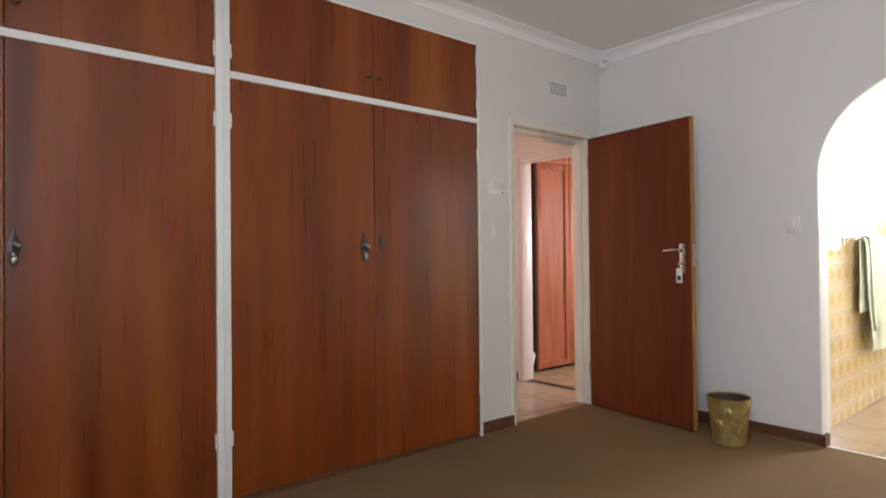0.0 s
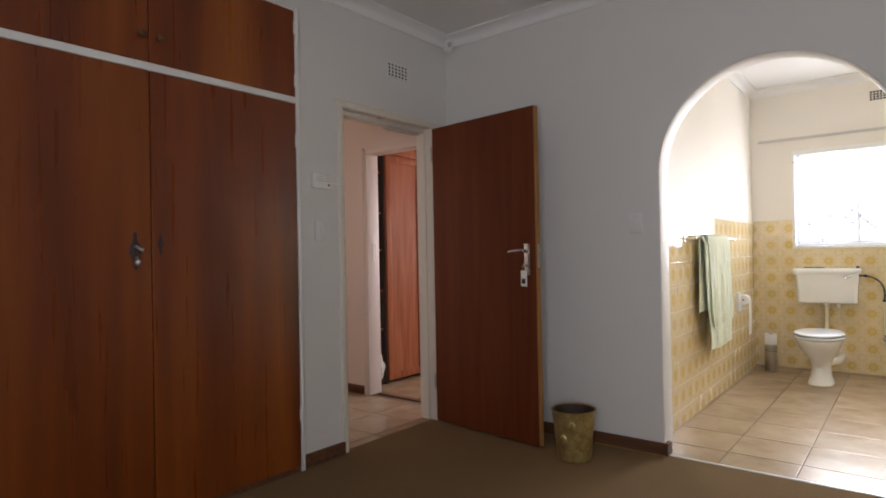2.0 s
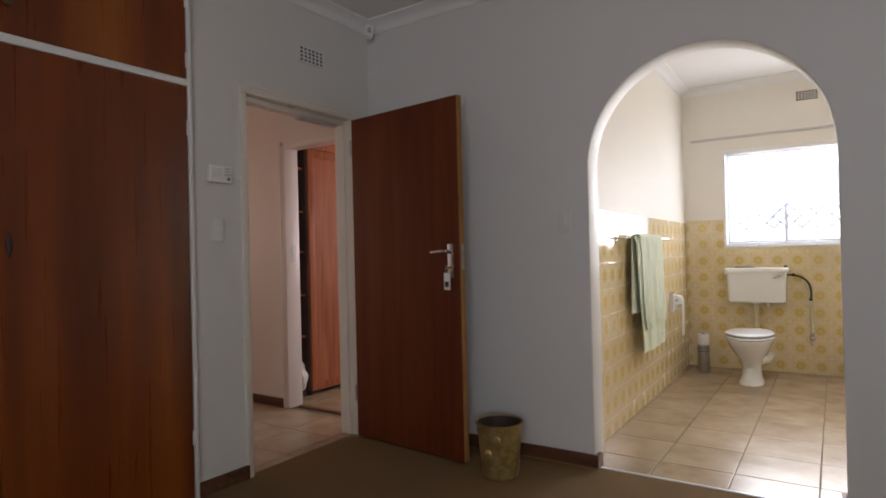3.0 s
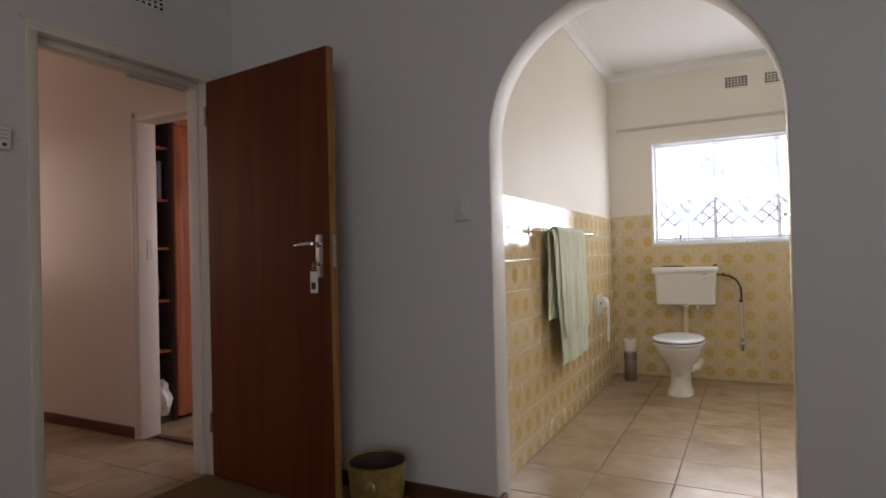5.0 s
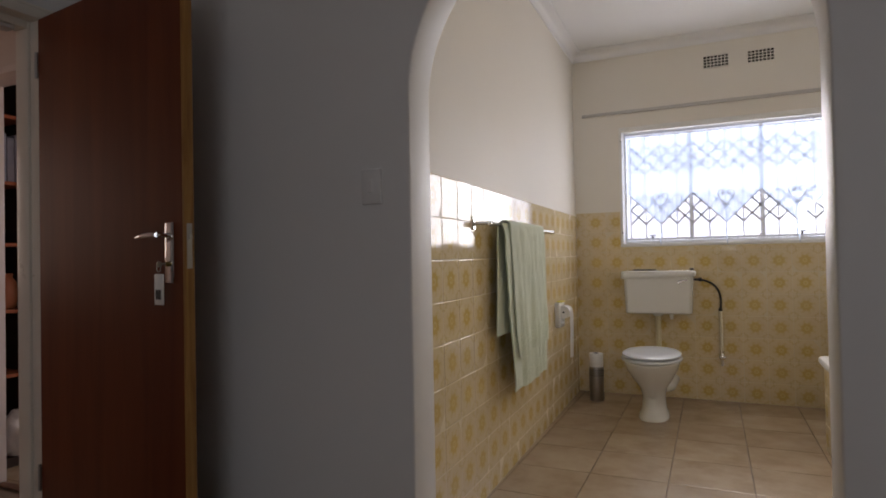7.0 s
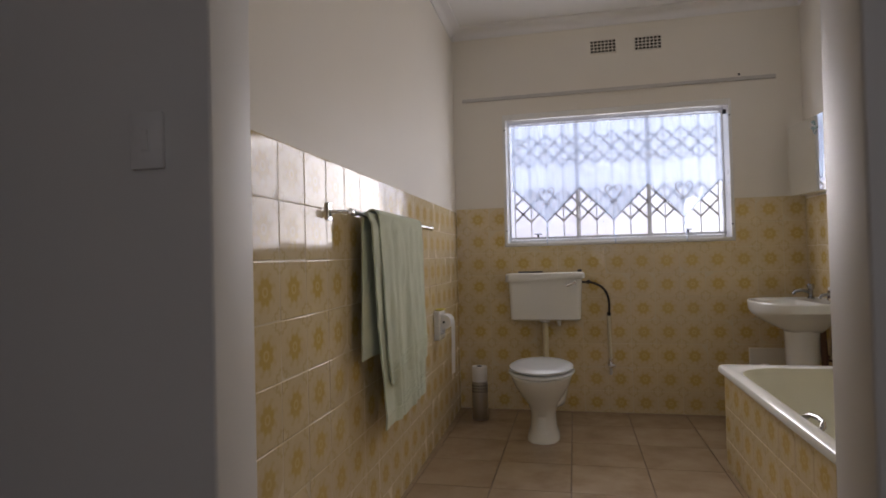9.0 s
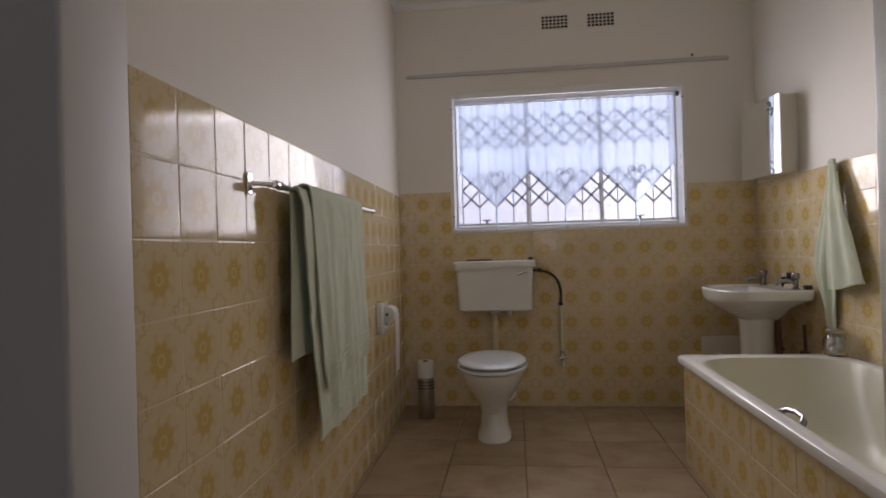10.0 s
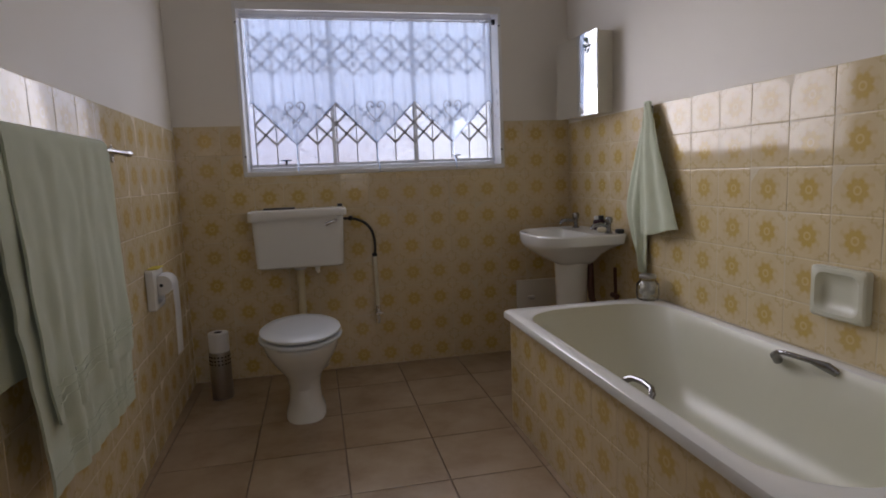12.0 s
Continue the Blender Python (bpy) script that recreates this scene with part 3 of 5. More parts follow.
box(bm, -0.001, -0.03, -0.002, 0.001, 0.0, 0.004)
part("key", bm, M_STEEL, key, "steel key", True)
part("ring", tube([(0.010 * math.cos(a), -0.024, -0.012 + 0.012 * math.sin(a)) for a in [2 * math.pi * i / 16 for i in range(17)]], 0.0012, 6), M_STEEL, key, "", True)
part("tag", boxed(-0.022, -0.026, -0.125, 0.022, -0.020, -0.030, bev=0.003, seg=2), M_PLASTIC, key, "pale plastic tag", True)
part("tag_paper", boxed(-0.013, -0.0272, -0.108, 0.013, -0.0262, -0.078), M_BLACK, key, "dark slip in the tag", True)

# passage doorway
fr = tagged(new("door_frame_study"), "pinkish cream painted steel frame of the study doorway", "door frame", kind="structure")
part("jamb", boxed(HX0 - 0.012, 2.498, 0, HX1 + 0.012, 2.532, 2.03, bev=0.004, seg=2), M_HALL, fr)
part("architrave", boxed(HX0 - 0.014, 2.532, 0, HX0, 2.562, 2.062, bev=0.003, seg=2), M_HALL, fr)
part("head", boxed(HX0 - 0.012, 1.732, 2.005, HX1 + 0.012, 2.498, 2.036, bev=0.004, seg=2), M_HALL, fr)
part("strike_plate", boxed(HX0 + 0.050, 2.494, 1.13, HX0 + 0.085, 2.499, 1.26, bev=0.002), M_STEEL, fr, "grey steel strike plate")

# ---- built-in wardrobe ----
WF = NY - 0.034   # front plane of the wardrobe doors


def knob(parent, x, z):
    bm = lathe([(0.007, 0), (0.006, 0.010), (0.013, 0.016), (0.017, 0.024), (0.015, 0.032), (0.008, 0.036)], seg=20)
    bm.transform(Matrix.Translation((x, WF, z)) @ Matrix.Rotation(radians(90), 4, "X"))
    return part("knob", bm, M_SKIRT, parent, "turned dark wooden knob")


def lobed_plate(x, z, hx, hz, thick):
    """A flat ornamental plate with a waisted, lobed outline on the wardrobe doors."""
    def ring(grow, y):
        out = []
        for i in range(40):
            a = 2 * math.pi * i / 40
            k = grow * (0.82 + 0.16 * math.cos(4 * a) + 0.06 * math.cos(10 * a))
            out.append((x + hx * k * math.cos(a), y, z + hz * k * math.sin(a)))
        return out
    return loft([ring(1.0, WF), ring(1.0, WF - thick * 0.6), ring(0.9, WF - thick)])


def wardrobe(x0, x1, split, lock_left=True):
    w = thing("built_in_wardrobe", "built-in wardrobe with tall reddish-brown veneered doors", "wardrobe", ((x0 + x1) / 2, WF, 0), "wardrobe run")
    for nm, a, b, z0, z1 in (("tall_door", x0, split, 0.030, 1.998), ("tall_door", split, x1, 0.030, 1.998), ("top_door", x0, split, 2.036, 2.506), ("top_door", split, x1, 2.036, 2.506)):
        d = part(nm, boxed(a + 0.002, WF, z0, b - 0.002, NY - 0.004, z1, bev=0.0015), M_WARD, w, "glossy reddish-brown veneer")
        lead = a == x0
        if nm == "top_door":
            knob(d, b - 0.038 if lead else a + 0.038, 2.147)
        hx = a + 0.003 if lead else b - 0.003
        for hz in ((z0 + 0.28, z1 - 0.20) if nm == "tall_door" else (z0 + 0.09, z1 - 0.09)):
            part("hinge", boxed(hx - 0.005, WF - 0.0025, hz - 0.035, hx + 0.005, WF + 0.002, hz + 0.035, bev=0.001), M_TRIM, d, "white painted hinge")
        if nm == "tall_door" and lead == lock_left:
            ex = b - 0.071 if lead else a + 0.028
            part("lock_escutcheon", lobed_plate(ex, 1.205, 0.026, 0.086, 0.004), M_AGED, d, "dark aged metal escutcheon")
            kb = tube([(ex, WF - 0.002, 1.222), (ex, WF - 0.020, 1.222), (ex + 0.004, WF - 0.026, 1.214), (ex + 0.022, WF - 0.030, 1.206)], [0.007, 0.006, 0.007, 0.009], 12)
            part("lock_handle", kb, M_STEEL, d, "small steel handle")
            kk = boxed(ex - 0.003, WF - 0.024, 1.166, ex + 0.003, WF - 0.003, 1.180, bev=0.001)
            lathe([(0.004, 1.134), (0.012, 1.142), (0.014, 1.154), (0.012, 1.164), (0.004, 1.170)], ex, WF - 0.026, 14, bm=kk)
            part("key", kk, M_STEEL, d, "small steel key")
        elif nm == "tall_door":
            ex = b - 0.040 if lead else a + 0.040
            part("keyhole_plate", lobed_plate(ex, 1.235, 0.013, 0.055, 0.003), M_AGED, d, "dark aged keyhole plate")
    part("rail", boxed(x0, WF - 0.006, 1.999, x1, NY - 0.004, 2.034, bev=0.003), M_TRIM, w, "white painted rail")
    part("plinth", boxed(x0, WF + 0.006, 0, x1, NY - 0.004, 0.029), M_SKIRT, w, "dark plinth")
    part("top_strip", boxed(x0, WF + 0.004, 2.508, x1, NY - 0.004, 2.520, bev=0.002), M_TRIM, w, "white painted strip")
    return w


wardrobe(-2.960, -1.372, -2.160)
wardrobe(-4.618, -3.030, -3.815, False)
for x0, x1 in ((-3.028, -2.962), (-4.686, -4.620)):
    post = thing("wardrobe_post", "white painted post between the wardrobe units", "post", ((x0 + x1) / 2, WF, 0), "wardrobe run")
    part("face", boxed(x0, WF - 0.010, 0, x1, NY - 0.002, 2.644, bev=0.004, seg=2), M_TRIM, post)
    part("bead", boxed((x0 + x1) / 2 - 0.004, WF - 0.014, 0, (x0 + x1) / 2 + 0.004, WF - 0.009, 2.644, bev=0.002), M_TRIM, post)
post = solid("wardrobe_end_strip", boxed(-1.370, WF - 0.006, 0, -1.350, NY - 0.002, 2.520, bev=0.003, seg=2), M_TRIM, "white painted end strip of the wardrobe", "trim strip", (-1.36, WF, 0))

# ---- small fittings of the bedroom ----


def vent(at, turn, w, h, cols, rows, label, mat=M_TRIM, rib=0.17):
    """A plaster air brick with square holes; local x along the wall, local -y out of it."""
    v = thing("air_vent", label, "vent", at, "air vents", turn)
    bm = bmesh.new()
    cw, ch = w / cols, h / rows
    for i in range(cols + 1):
        box(bm, i * cw - w / 2 - cw * rib, -0.010, -h / 2 - ch * rib, i * cw - w / 2 + cw * rib, 0.0, h / 2 + ch * rib)
    for k in range(rows + 1):
        for i in range(cols):
            box(bm, i * cw - w / 2 + cw * rib, -0.0098, k * ch - h / 2 - ch * rib, (i + 1) * cw - w / 2 - cw * rib, 0.0, k * ch - h / 2 + ch * rib)
    part("grille", bm, mat, v, "", True, False)
    # flat black sheet on the wall stands for the shade in the holes
    part("backing", boxed(-w / 2, -0.0035, -h / 2, w / 2, -0.0005, h / 2), M_HOLE, v, "black sheet behind the grille for the shade in its holes", True, False)
    return v


vent((-0.522, NY, 2.375), 0, 0.190, 0.090, 6, 4, "cream painted air brick above the bedroom door")
vent((BACK, -0.842, 2.512), -90, 0.172, 0.088, 7, 4, "cream air brick with dark holes above the window", M_BATHWALL, 0.125)
vent((BACK, -1.137, 2.508), -90, 0.172, 0.088, 7, 4, "cream air brick with dark holes above the window", M_BATHWALL, 0.125)


def light_switch(at, turn, label):
    s = thing("light_switch", label, "switch", at, "light switches", turn)
    part("plate", boxed(-0.036, -0.012, -0.056, 0.036, 0, 0.056, bev=0.003, seg=2), M_SWITCH, s, "", True)
    part("rocker_frame", boxed(-0.011, -0.0135, -0.025, 0.011, -0.0115, 0.025, bev=0.001), M_SWITCH, s, "", True)
    part("rocker", boxed(-0.007, -0.018, -0.020, 0.007, -0.0130, 0.020, bev=0.0015), M_SWITCH, s, "", True)
    return s


light_switch((-1.195, NY, 1.312), 0, "white plastic light switch below the keypad")
light_switch((0, 0.205, 1.322), -90, "white plastic light switch on the wall by the archway")
pad = thing("alarm_keypad", "white plastic alarm keypad on the wall", "keypad", (-1.185, NY, 1.592))
part("case", boxed(-1.252, NY - 0.028, 1.552, -1.118, NY, 1.638, bev=0.006, seg=2), M_PLASTIC, pad)
part("screen", boxed(-1.236, NY - 0.0295, 1.588, -1.180, NY - 0.0275, 1.625), M_RIM, pad, "pale display panel")
for i in range(3):
    part("label_bar", boxed(-1.170, NY - 0.0293, 1.622 - i * 0.015, -1.130, NY - 0.0275, 1.628 - i * 0.015), M_BATTEN, pad, "grey bar")
part("button", boxed(-1.150, NY - 0.0295, 1.566, -1.136, NY - 0.0275, 1.578), M_BLACK, pad, "black button")
part("cable", tube([(-1.118, NY - 0.005, 1.590), (-1.08, NY - 0.004, 1.588), (-1.05, NY - 0.006, 1.589)], 0.003, 8), M_PLASTIC, pad)
pir = thing("alarm_detector", "small white alarm detector in the ceiling corner", "detector", (-0.02, 1.58, 2.60))
bm = lathe([(0.022, -0.045), (0.030, -0.035), (0.032, 0.0), (0.030, 0.032), (0.020, 0.040)], seg=20)
bm.transform(Matrix.Translation((-0.120, 1.470, 2.622)) @ Matrix.Rotation(radians(20), 4, "Y"))
part("housing", bm, M_PLASTIC, pir)
part("bracket", tube([(-0.105, 1.485, 2.640), (-0.012, 1.588, 2.652)], 0.009, 10), M_PLASTIC, pir)
bm = boxed(-0.160, 1.430, 2.602, -0.138, 1.452, 2.634, bev=0.004)
part("lens", bm, M_BATTEN, pir, "grey sensor lens")

# ---- waste bin ----
wb = thing("waste_bin", "embossed brass waste paper bin standing on the carpet", "waste bin", (-0.33, 0.465, 0))
prof = [(0.088, 0.0), (0.092, 0.004), (0.094, 0.012), (0.120, 0.268), (0.124, 0.272), (0.124, 0.280), (0.120, 0.282), (0.116, 0.278), (0.090, 0.014), (0.0, 0.012)]
bm = lathe(prof[:-1] + [(0.002, 0.012)], seg=40)
bmesh.ops.subdivide_edges(bm, edges=[e for e in bm.edges if abs(e.verts[0].co.z - e.verts[1].co.z) > 0.2], cuts=24, use_grid_fill=True)
for v in bm.verts:
    r = math.hypot(v.co.x, v.co.y)
    if 0.02 < v.co.z < 0.26 and r > 0.093:
        a = math.atan2(v.co.y, v.co.x)
        d = 0.0035 * noise.noise((4.0 * math.cos(a), 4.0 * math.sin(a), v.co.z * 22)) + 0.0018 * noise.noise((11 * math.cos(a), 11 * math.sin(a), v.co.z * 70))
        v.co.x *= 1 + d / r
        v.co.y *= 1 + d / r
part("bucket", bm, M_BIN, wb, "", True)
# inner shell coloured dark for the shade inside the bin
part("inside", lathe([(0.1150, 0.2775), (0.1085, 0.262), (0.0835, 0.024), (0.002, 0.0200)], seg=36, cap0=False), M_DARK, wb, "inside coloured dark for its shade", True)
rim = tube([(0.122 * math.cos(a), 0.122 * math.sin(a), 0.280) for a in [2 * math.pi * i / 40 for i in range(41)]], 0.0035, 8)
part("rolled_rim", rim, M_BRASS, wb, "", True)
for sgn in (-1, 1):
    bm = bmesh.new()
    bmesh.ops.create_uvsphere(bm, u_segments=14, v_segments=10, radius=0.022)
    bm.transform(Matrix.Translation((-0.112 + 0.004 * sgn, 0.03 * sgn - 0.02, 0.17 - 0.04 * sgn)) @ Matrix.Diagonal((0.4, 1.0, 1.2, 1)))
    part("embossed_flower", bm, M_BIN, wb, "raised brass flower", True)

# ---- study cupboard seen through the passage ----
cup = thing("tall_cupboard", "cherry-red cupboard with panelled doors and an open shelf bay", "cupboard", (0.9, 2.9, 0))
CF = 2.680
# boards coloured near-black to give the open bay its shade
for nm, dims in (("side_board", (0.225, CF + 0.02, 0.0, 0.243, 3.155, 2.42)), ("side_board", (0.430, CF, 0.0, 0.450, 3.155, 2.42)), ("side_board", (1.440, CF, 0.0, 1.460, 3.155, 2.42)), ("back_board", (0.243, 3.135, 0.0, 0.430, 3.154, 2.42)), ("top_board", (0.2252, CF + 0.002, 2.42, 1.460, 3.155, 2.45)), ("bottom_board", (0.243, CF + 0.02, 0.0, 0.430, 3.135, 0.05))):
    part(nm, boxed(*dims), M_DARK, cup, "wooden board coloured dark for the shade in the bay", smooth=False)
for z in (0.485, 0.835, 1.198, 1.535, 1.90):
    part("shelf", boxed(0.2435, CF + 0.025, z, 0.4295, 3.134, z + 0.018), M_CUP, cup)


def panel_door(x0, x1, z0, z1):
    d = part("door", boxed(x0, CF - 0.006, z0, x1, CF + 0.012, z1, bev=0.002), M_CUP, cup, "cherry-red wooden door")
    f = 0.065
    for nm, dims in (("stile", (x0, CF - 0.020, z0, x0 + f, CF - 0.006, z1)), ("stile", (x1 - f, CF - 0.020, z0, x1, CF - 0.006, z1)), ("rail", (x0 + f, CF - 0.0195, z0, x1 - f, CF - 0.006, z0 + f)), ("rail", (x0 + f, CF - 0.0195, z1 - f, x1 - f, CF - 0.006, z1))):
        part(nm, boxed(*dims, bev=0.004, seg=2), M_CUP, d)
    return d


panel_door(0.452, 0.944, 0.03, 2.075)
panel_door(0.948, 1.440, 0.03, 2.075)
panel_door(0.452, 0.944, 2.080, 2.415)
panel_door(0.948, 1.440, 2.080, 2.415)
for k, w in enumerate((0.035, 0.028, 0.04, 0.03)):
    x = 0.262 + sum((0.035, 0.028, 0.04, 0.03)[:k]) + 0.002 * k
    solid("ring_binder", boxed(x, CF + 0.05, 1.554, x + w, 3.05, 1.80 + 0.02 * (k % 2), bev=0.003), M_BOOKS, "grey-blue binder standing on the cupboard shelf", "binder", (x + w / 2, 2.85, 1.554), "binders on the shelf")
bm = lathe([(0.045, 0.854), (0.060, 0.87), (0.068, 0.93), (0.060, 1.0), (0.040, 1.03), (0.044, 1.05)], 0.345, 2.80, 24)
solid("clay_jar", bm, M_CLAY, "small terracotta jar on the cupboard shelf", "jar", (0.345, 2.80, 0.853))
bm = bmesh.new()
bmesh.ops.create_icosphere(bm, subdivisions=4, radius=0.10)
for v in bm.verts:
    d = 1 + 0.28 * noise.noise(v.co * 16) + 0.10 * noise.noise(v.co * 45)
    v.co = Vector((v.co.x * d * 0.62, v.co.y * d * 0.9, v.co.z * d * 1.3))
    v.co.z = max(v.co.z, -0.114)
bm.transform(Matrix.Translation((0.372, CF + 0.075, 0.165)))
solid("plastic_bag", bm, M_BAG, "crumpled white plastic bag on the cupboard floor", "bag", (0.372, CF + 0.075, 0.05))

# ---- bathroom window ----
win = tagged(new("window_2"), "steel bathroom window with obscure glass", "window", kind="structure")
GX = BACK + 0.165   # glass
bm = bmesh.new()
f = 0.026
box(bm, GX - 0.022, WY0, WZ0, GX + 0.022, WY0 + f, WZ1)
box(bm, GX - 0.022, WY1 - f, WZ0, GX + 0.022, WY1, WZ1)
box(bm, GX - 0.0215, WY0 + f, WZ0, GX + 0.0215, WY1 - f, WZ0 + f)
box(bm, GX - 0.0215, WY0 + f, WZ1 - f, GX + 0.0215, WY1 - f, WZ1)
part("window_frame", bm, M_TRIM, win, "white painted steel frame", smooth=False)
MULL = (WY0 + (WY1 - WY0) * 0.335, WY0 + (WY1 - WY0) * 0.665)
for y in MULL:
    part("mullion", boxed(GX - 0.018, y - 0.011, WZ0 + f, GX + 0.018, y + 0.011, WZ1 - f, bev=0.003), M_TRIM, win)
for a, b in ((WY0 + f, MULL[0] - 0.011), (MULL[0] + 0.011, MULL[1] - 0.011), (MULL[1] + 0.011, WY1 - f)):
    pane = part("pane", boxed(GX - 0.002, a, WZ0 + f, GX + 0.002, b, WZ1 - f), M_GLASS, win, "hammered obscure glass", smooth=False)
    pane.visible_shadow = False
for y in (-0.36, -1.38):
    stay = tube([(GX - 0.03, y, WZ0 + 0.040), (GX - 0.03, y, WZ0 + 0.070)], [0.010, 0.006], 10)
    box(stay, GX - 0.038, y - 0.028, WZ0 + 0.062, GX - 0.026, y + 0.028, WZ0 + 0.070, bev=0.002)
    box(stay, GX - 0.034, y - 0.012, WZ0 + 0.030, GX - 0.020, y + 0.012, WZ0 + 0.042)
    part("window_catch", stay, M_BLACK, win, "dark window catch")
structure("window_sill", boxed(BACK - 0.006, WY0 - 0.008, WZ0 - 0.022, GX - 0.022, WY1 + 0.008, WZ0 + 0.002, bev=0.003), M_TRIM, "white painted window sill")
for nm, dims in (("trim_reveal_left", (BACK - 0.003, WY1 - 0.014, WZ0 + 0.002, GX - 0.023, WY1 + 0.006, WZ1 + 0.004)), ("trim_reveal_right", (BACK - 0.003, WY0 - 0.006, WZ0 + 0.002, GX - 0.023, WY0 + 0.014, WZ1 + 0.004))):
    structure(nm, boxed(*dims, bev=0.002), M_TRIM, "white painted window reveal")
structure("trim_reveal_head", boxed(BACK - 0.004, WY0 + 0.014, WZ1 - 0.040, BACK + 0.012, WY1 - 0.014, WZ1 + 0.004, bev=0.003), M_TRIM, "white painted strip above the window")

for y in (WY0 + 0.0075, WY1 - 0.0075):
    for z in (1.26, 1.98):
        bm = lathe([(0.0055, -0.001), (0.0045, 0.002)], seg=10)
        bm.transform(Matrix.Translation((BACK - 0.0035, y, z)) @ Matrix.Rotation(radians(-90), 4, "Y"))
        solid("frame_screw", bm, M_BLACK, "small dark screw in the window surround", "screw", (BACK - 0.0035, y, z), "window screws")

guard = thing("burglar_guard", "grey iron burglar guard with lattice bands inside the window", "window guard", (BACK + 0.115, -0.889, WZ0))
BX, PITCH, MID = BACK + 0.115, 0.1150, -0.889


def flat_bar(p, q, w, d=0.005):
    """A flat iron bar in the plane of the guard from p to q (y, z)."""
    (y0, z0), (y1, z1) = p, q
    L = math.hypot(y1 - y0, z1 - z0)
    bm = boxed(-d / 2, -L / 2, -w / 2, d / 2, L / 2, w / 2)
    bm.transform(Matrix.Translation((BX, (y0 + y1) / 2, (z0 + z1) / 2)) @ Matrix.Rotation(math.atan2(z1 - z0, y1 - y0), 4, "X"))
    return bm


for i in range(-6, 7):
    y = MID + i * PITCH
    part("upright", tube([(BX + 0.006, y, WZ0 + 0.034), (BX + 0.006, y, WZ1 - 0.036)], 0.0042, 8), M_GUARD, guard)
for z in (WZ0 + 0.036, WZ1 - 0.040):
    part("rail", flat_bar((WY0 + 0.016, z), (WY1 - 0.016, z), 0.016), M_GUARD, guard, smooth=False)
for zlo in (1.326, 1.722):
    for i in range(-6, 6):
        for a, b in (((0, 0), (1, 1)), ((0, 1), (1, 0)), ((0, 1), (1, 2)), ((0, 2), (1, 1))):
            p = (MID + (i + a[0]) * PITCH, zlo + a[1] * PITCH)
            q = (MID + (i + b[0]) * PITCH, zlo + b[1] * PITCH)
            part("lattice_bar", flat_bar(p, q, 0.013), M_GUARD, guard, smooth=False)

# voile curtain with a zigzag hem
cur = thing("voile_curtain", "short white voile curtain with zigzag hem and embroidered hearts", "curtain", (BACK + 0.05, MID, 2.01))
CX, NU, NV = BACK + 0.060, 180, 26
cy0, cy1, ctop = WY0 + 0.045, WY1 - 0.045, 2.012


def hem(y):
    u = abs(((y - MID) / (2 * PITCH)) % 2 - 1)       # 1 at the points, 0 between
    return 1.562 - 0.236 * u


def fold(y, v):
    return 0.010 * math.sin(y * 47 + 0.8 * math.sin(y * 9)) * (0.5 + 0.5 * v) + 0.004 * math.sin(y * 113 + v)


bm = bmesh.new()
grid = []
for i in range(NU + 1):
    y = cy0 + (cy1 - cy0) * i / NU
    hz = hem(y)
    grid.append([bm.verts.new((CX + fold(y, k / NV), y, ctop + (hz - ctop) * k / NV)) for k in range(NV + 1)])
for i in range(NU):
    for k in range(NV):
        bm.faces.new((grid[i][k], grid[i + 1][k], grid[i + 1][k + 1], grid[i][k + 1]))
part("cloth", bm, M_LACE, cur, "translucent white voile")
bm = bmesh.new()
ys = [cy0 + (cy1 - cy0) * i / NU for i in range(NU + 1)]
tube([(CX - 0.002 + fold(y, 1), y, hem(y)) for y in ys], 0.0032, 6, bm)
part("hem_cord", bm, M_LACE, cur, "corded zigzag hem")


def smooth_line(pts, n=4):
    """Rounds a line of (a, b) points."""
    out = []
    for i in range(len(pts) - 1):
        p0, p1, p2, p3 = pts[max(i - 1, 0)], pts[i], pts[i + 1], pts[min(i + 2, len(pts) - 1)]
        for k in range(n):
            t = k / n
            out.append(tuple(0.5 * (2 * b + (c2 - a) * t + (2 * a - 5 * b + 4 * c2 - d) * t * t + (3 * b - a - 3 * c2 + d) * t ** 3) for a, b, c2, d in zip(p0, p1, p2, p3)))
    return out + [pts[-1]]


for c in (-1, 0, 1):
    yc = MID + c * 4 * PITCH
    for s in (-1, 1):
        half = [(0.022, 1.452), (0.014, 1.443), (0.004, 1.452), (0.012, 1.466), (0.036, 1.492), (0.052, 1.520), (0.052, 1.546), (0.036, 1.560), (0.017, 1.553), (0.010, 1.538), (0.018, 1.526), (0.029, 1.532), (0.028, 1.543)]
        pts = [(yc + s * a, z) for a, z in smooth_line(half)]
        part("heart_scroll", tube([(CX - 0.008 + fold(y, 0.85), y, z) for y, z in pts], 0.0030, 6), M_THREAD, cur, "grey embroidered half heart")
    part("tassel", tube([(CX - 0.004, yc, 1.326), (CX - 0.003, yc + 0.004, 1.26), (CX - 0.055, yc + 0.002, 1.200), (CX - 0.070, yc, 1.160)], 0.0042, 6), M_LACE, cur, "white tassel cord")
part("curtain_wire", tube([(CX, WY0 + 0.014, 2.015), (CX, WY1 - 0.014, 2.019)], 0.0045, 8), M_GUARD, cur, "thin dark curtain rod")
for i in range(13):
    y = WY0 + 0.06 + i * 0.112
    part("curtain_hook", tube([(CX - 0.003, y, 2.008), (CX - 0.003, y + 0.001, 2.034)], 0.0022, 6), M_BATTEN, cur)
part("rod_end", boxed(CX - 0.012, WY0 + 0.012, 2.002, CX + 0.012, WY0 + 0.034, 2.030, bev=0.003), M_BLACK, cur, "dark rod end")

batten = thing("curtain_batten", "thin grey painted batten fixed above the window", "batten", (BACK, -0.88, 2.21))
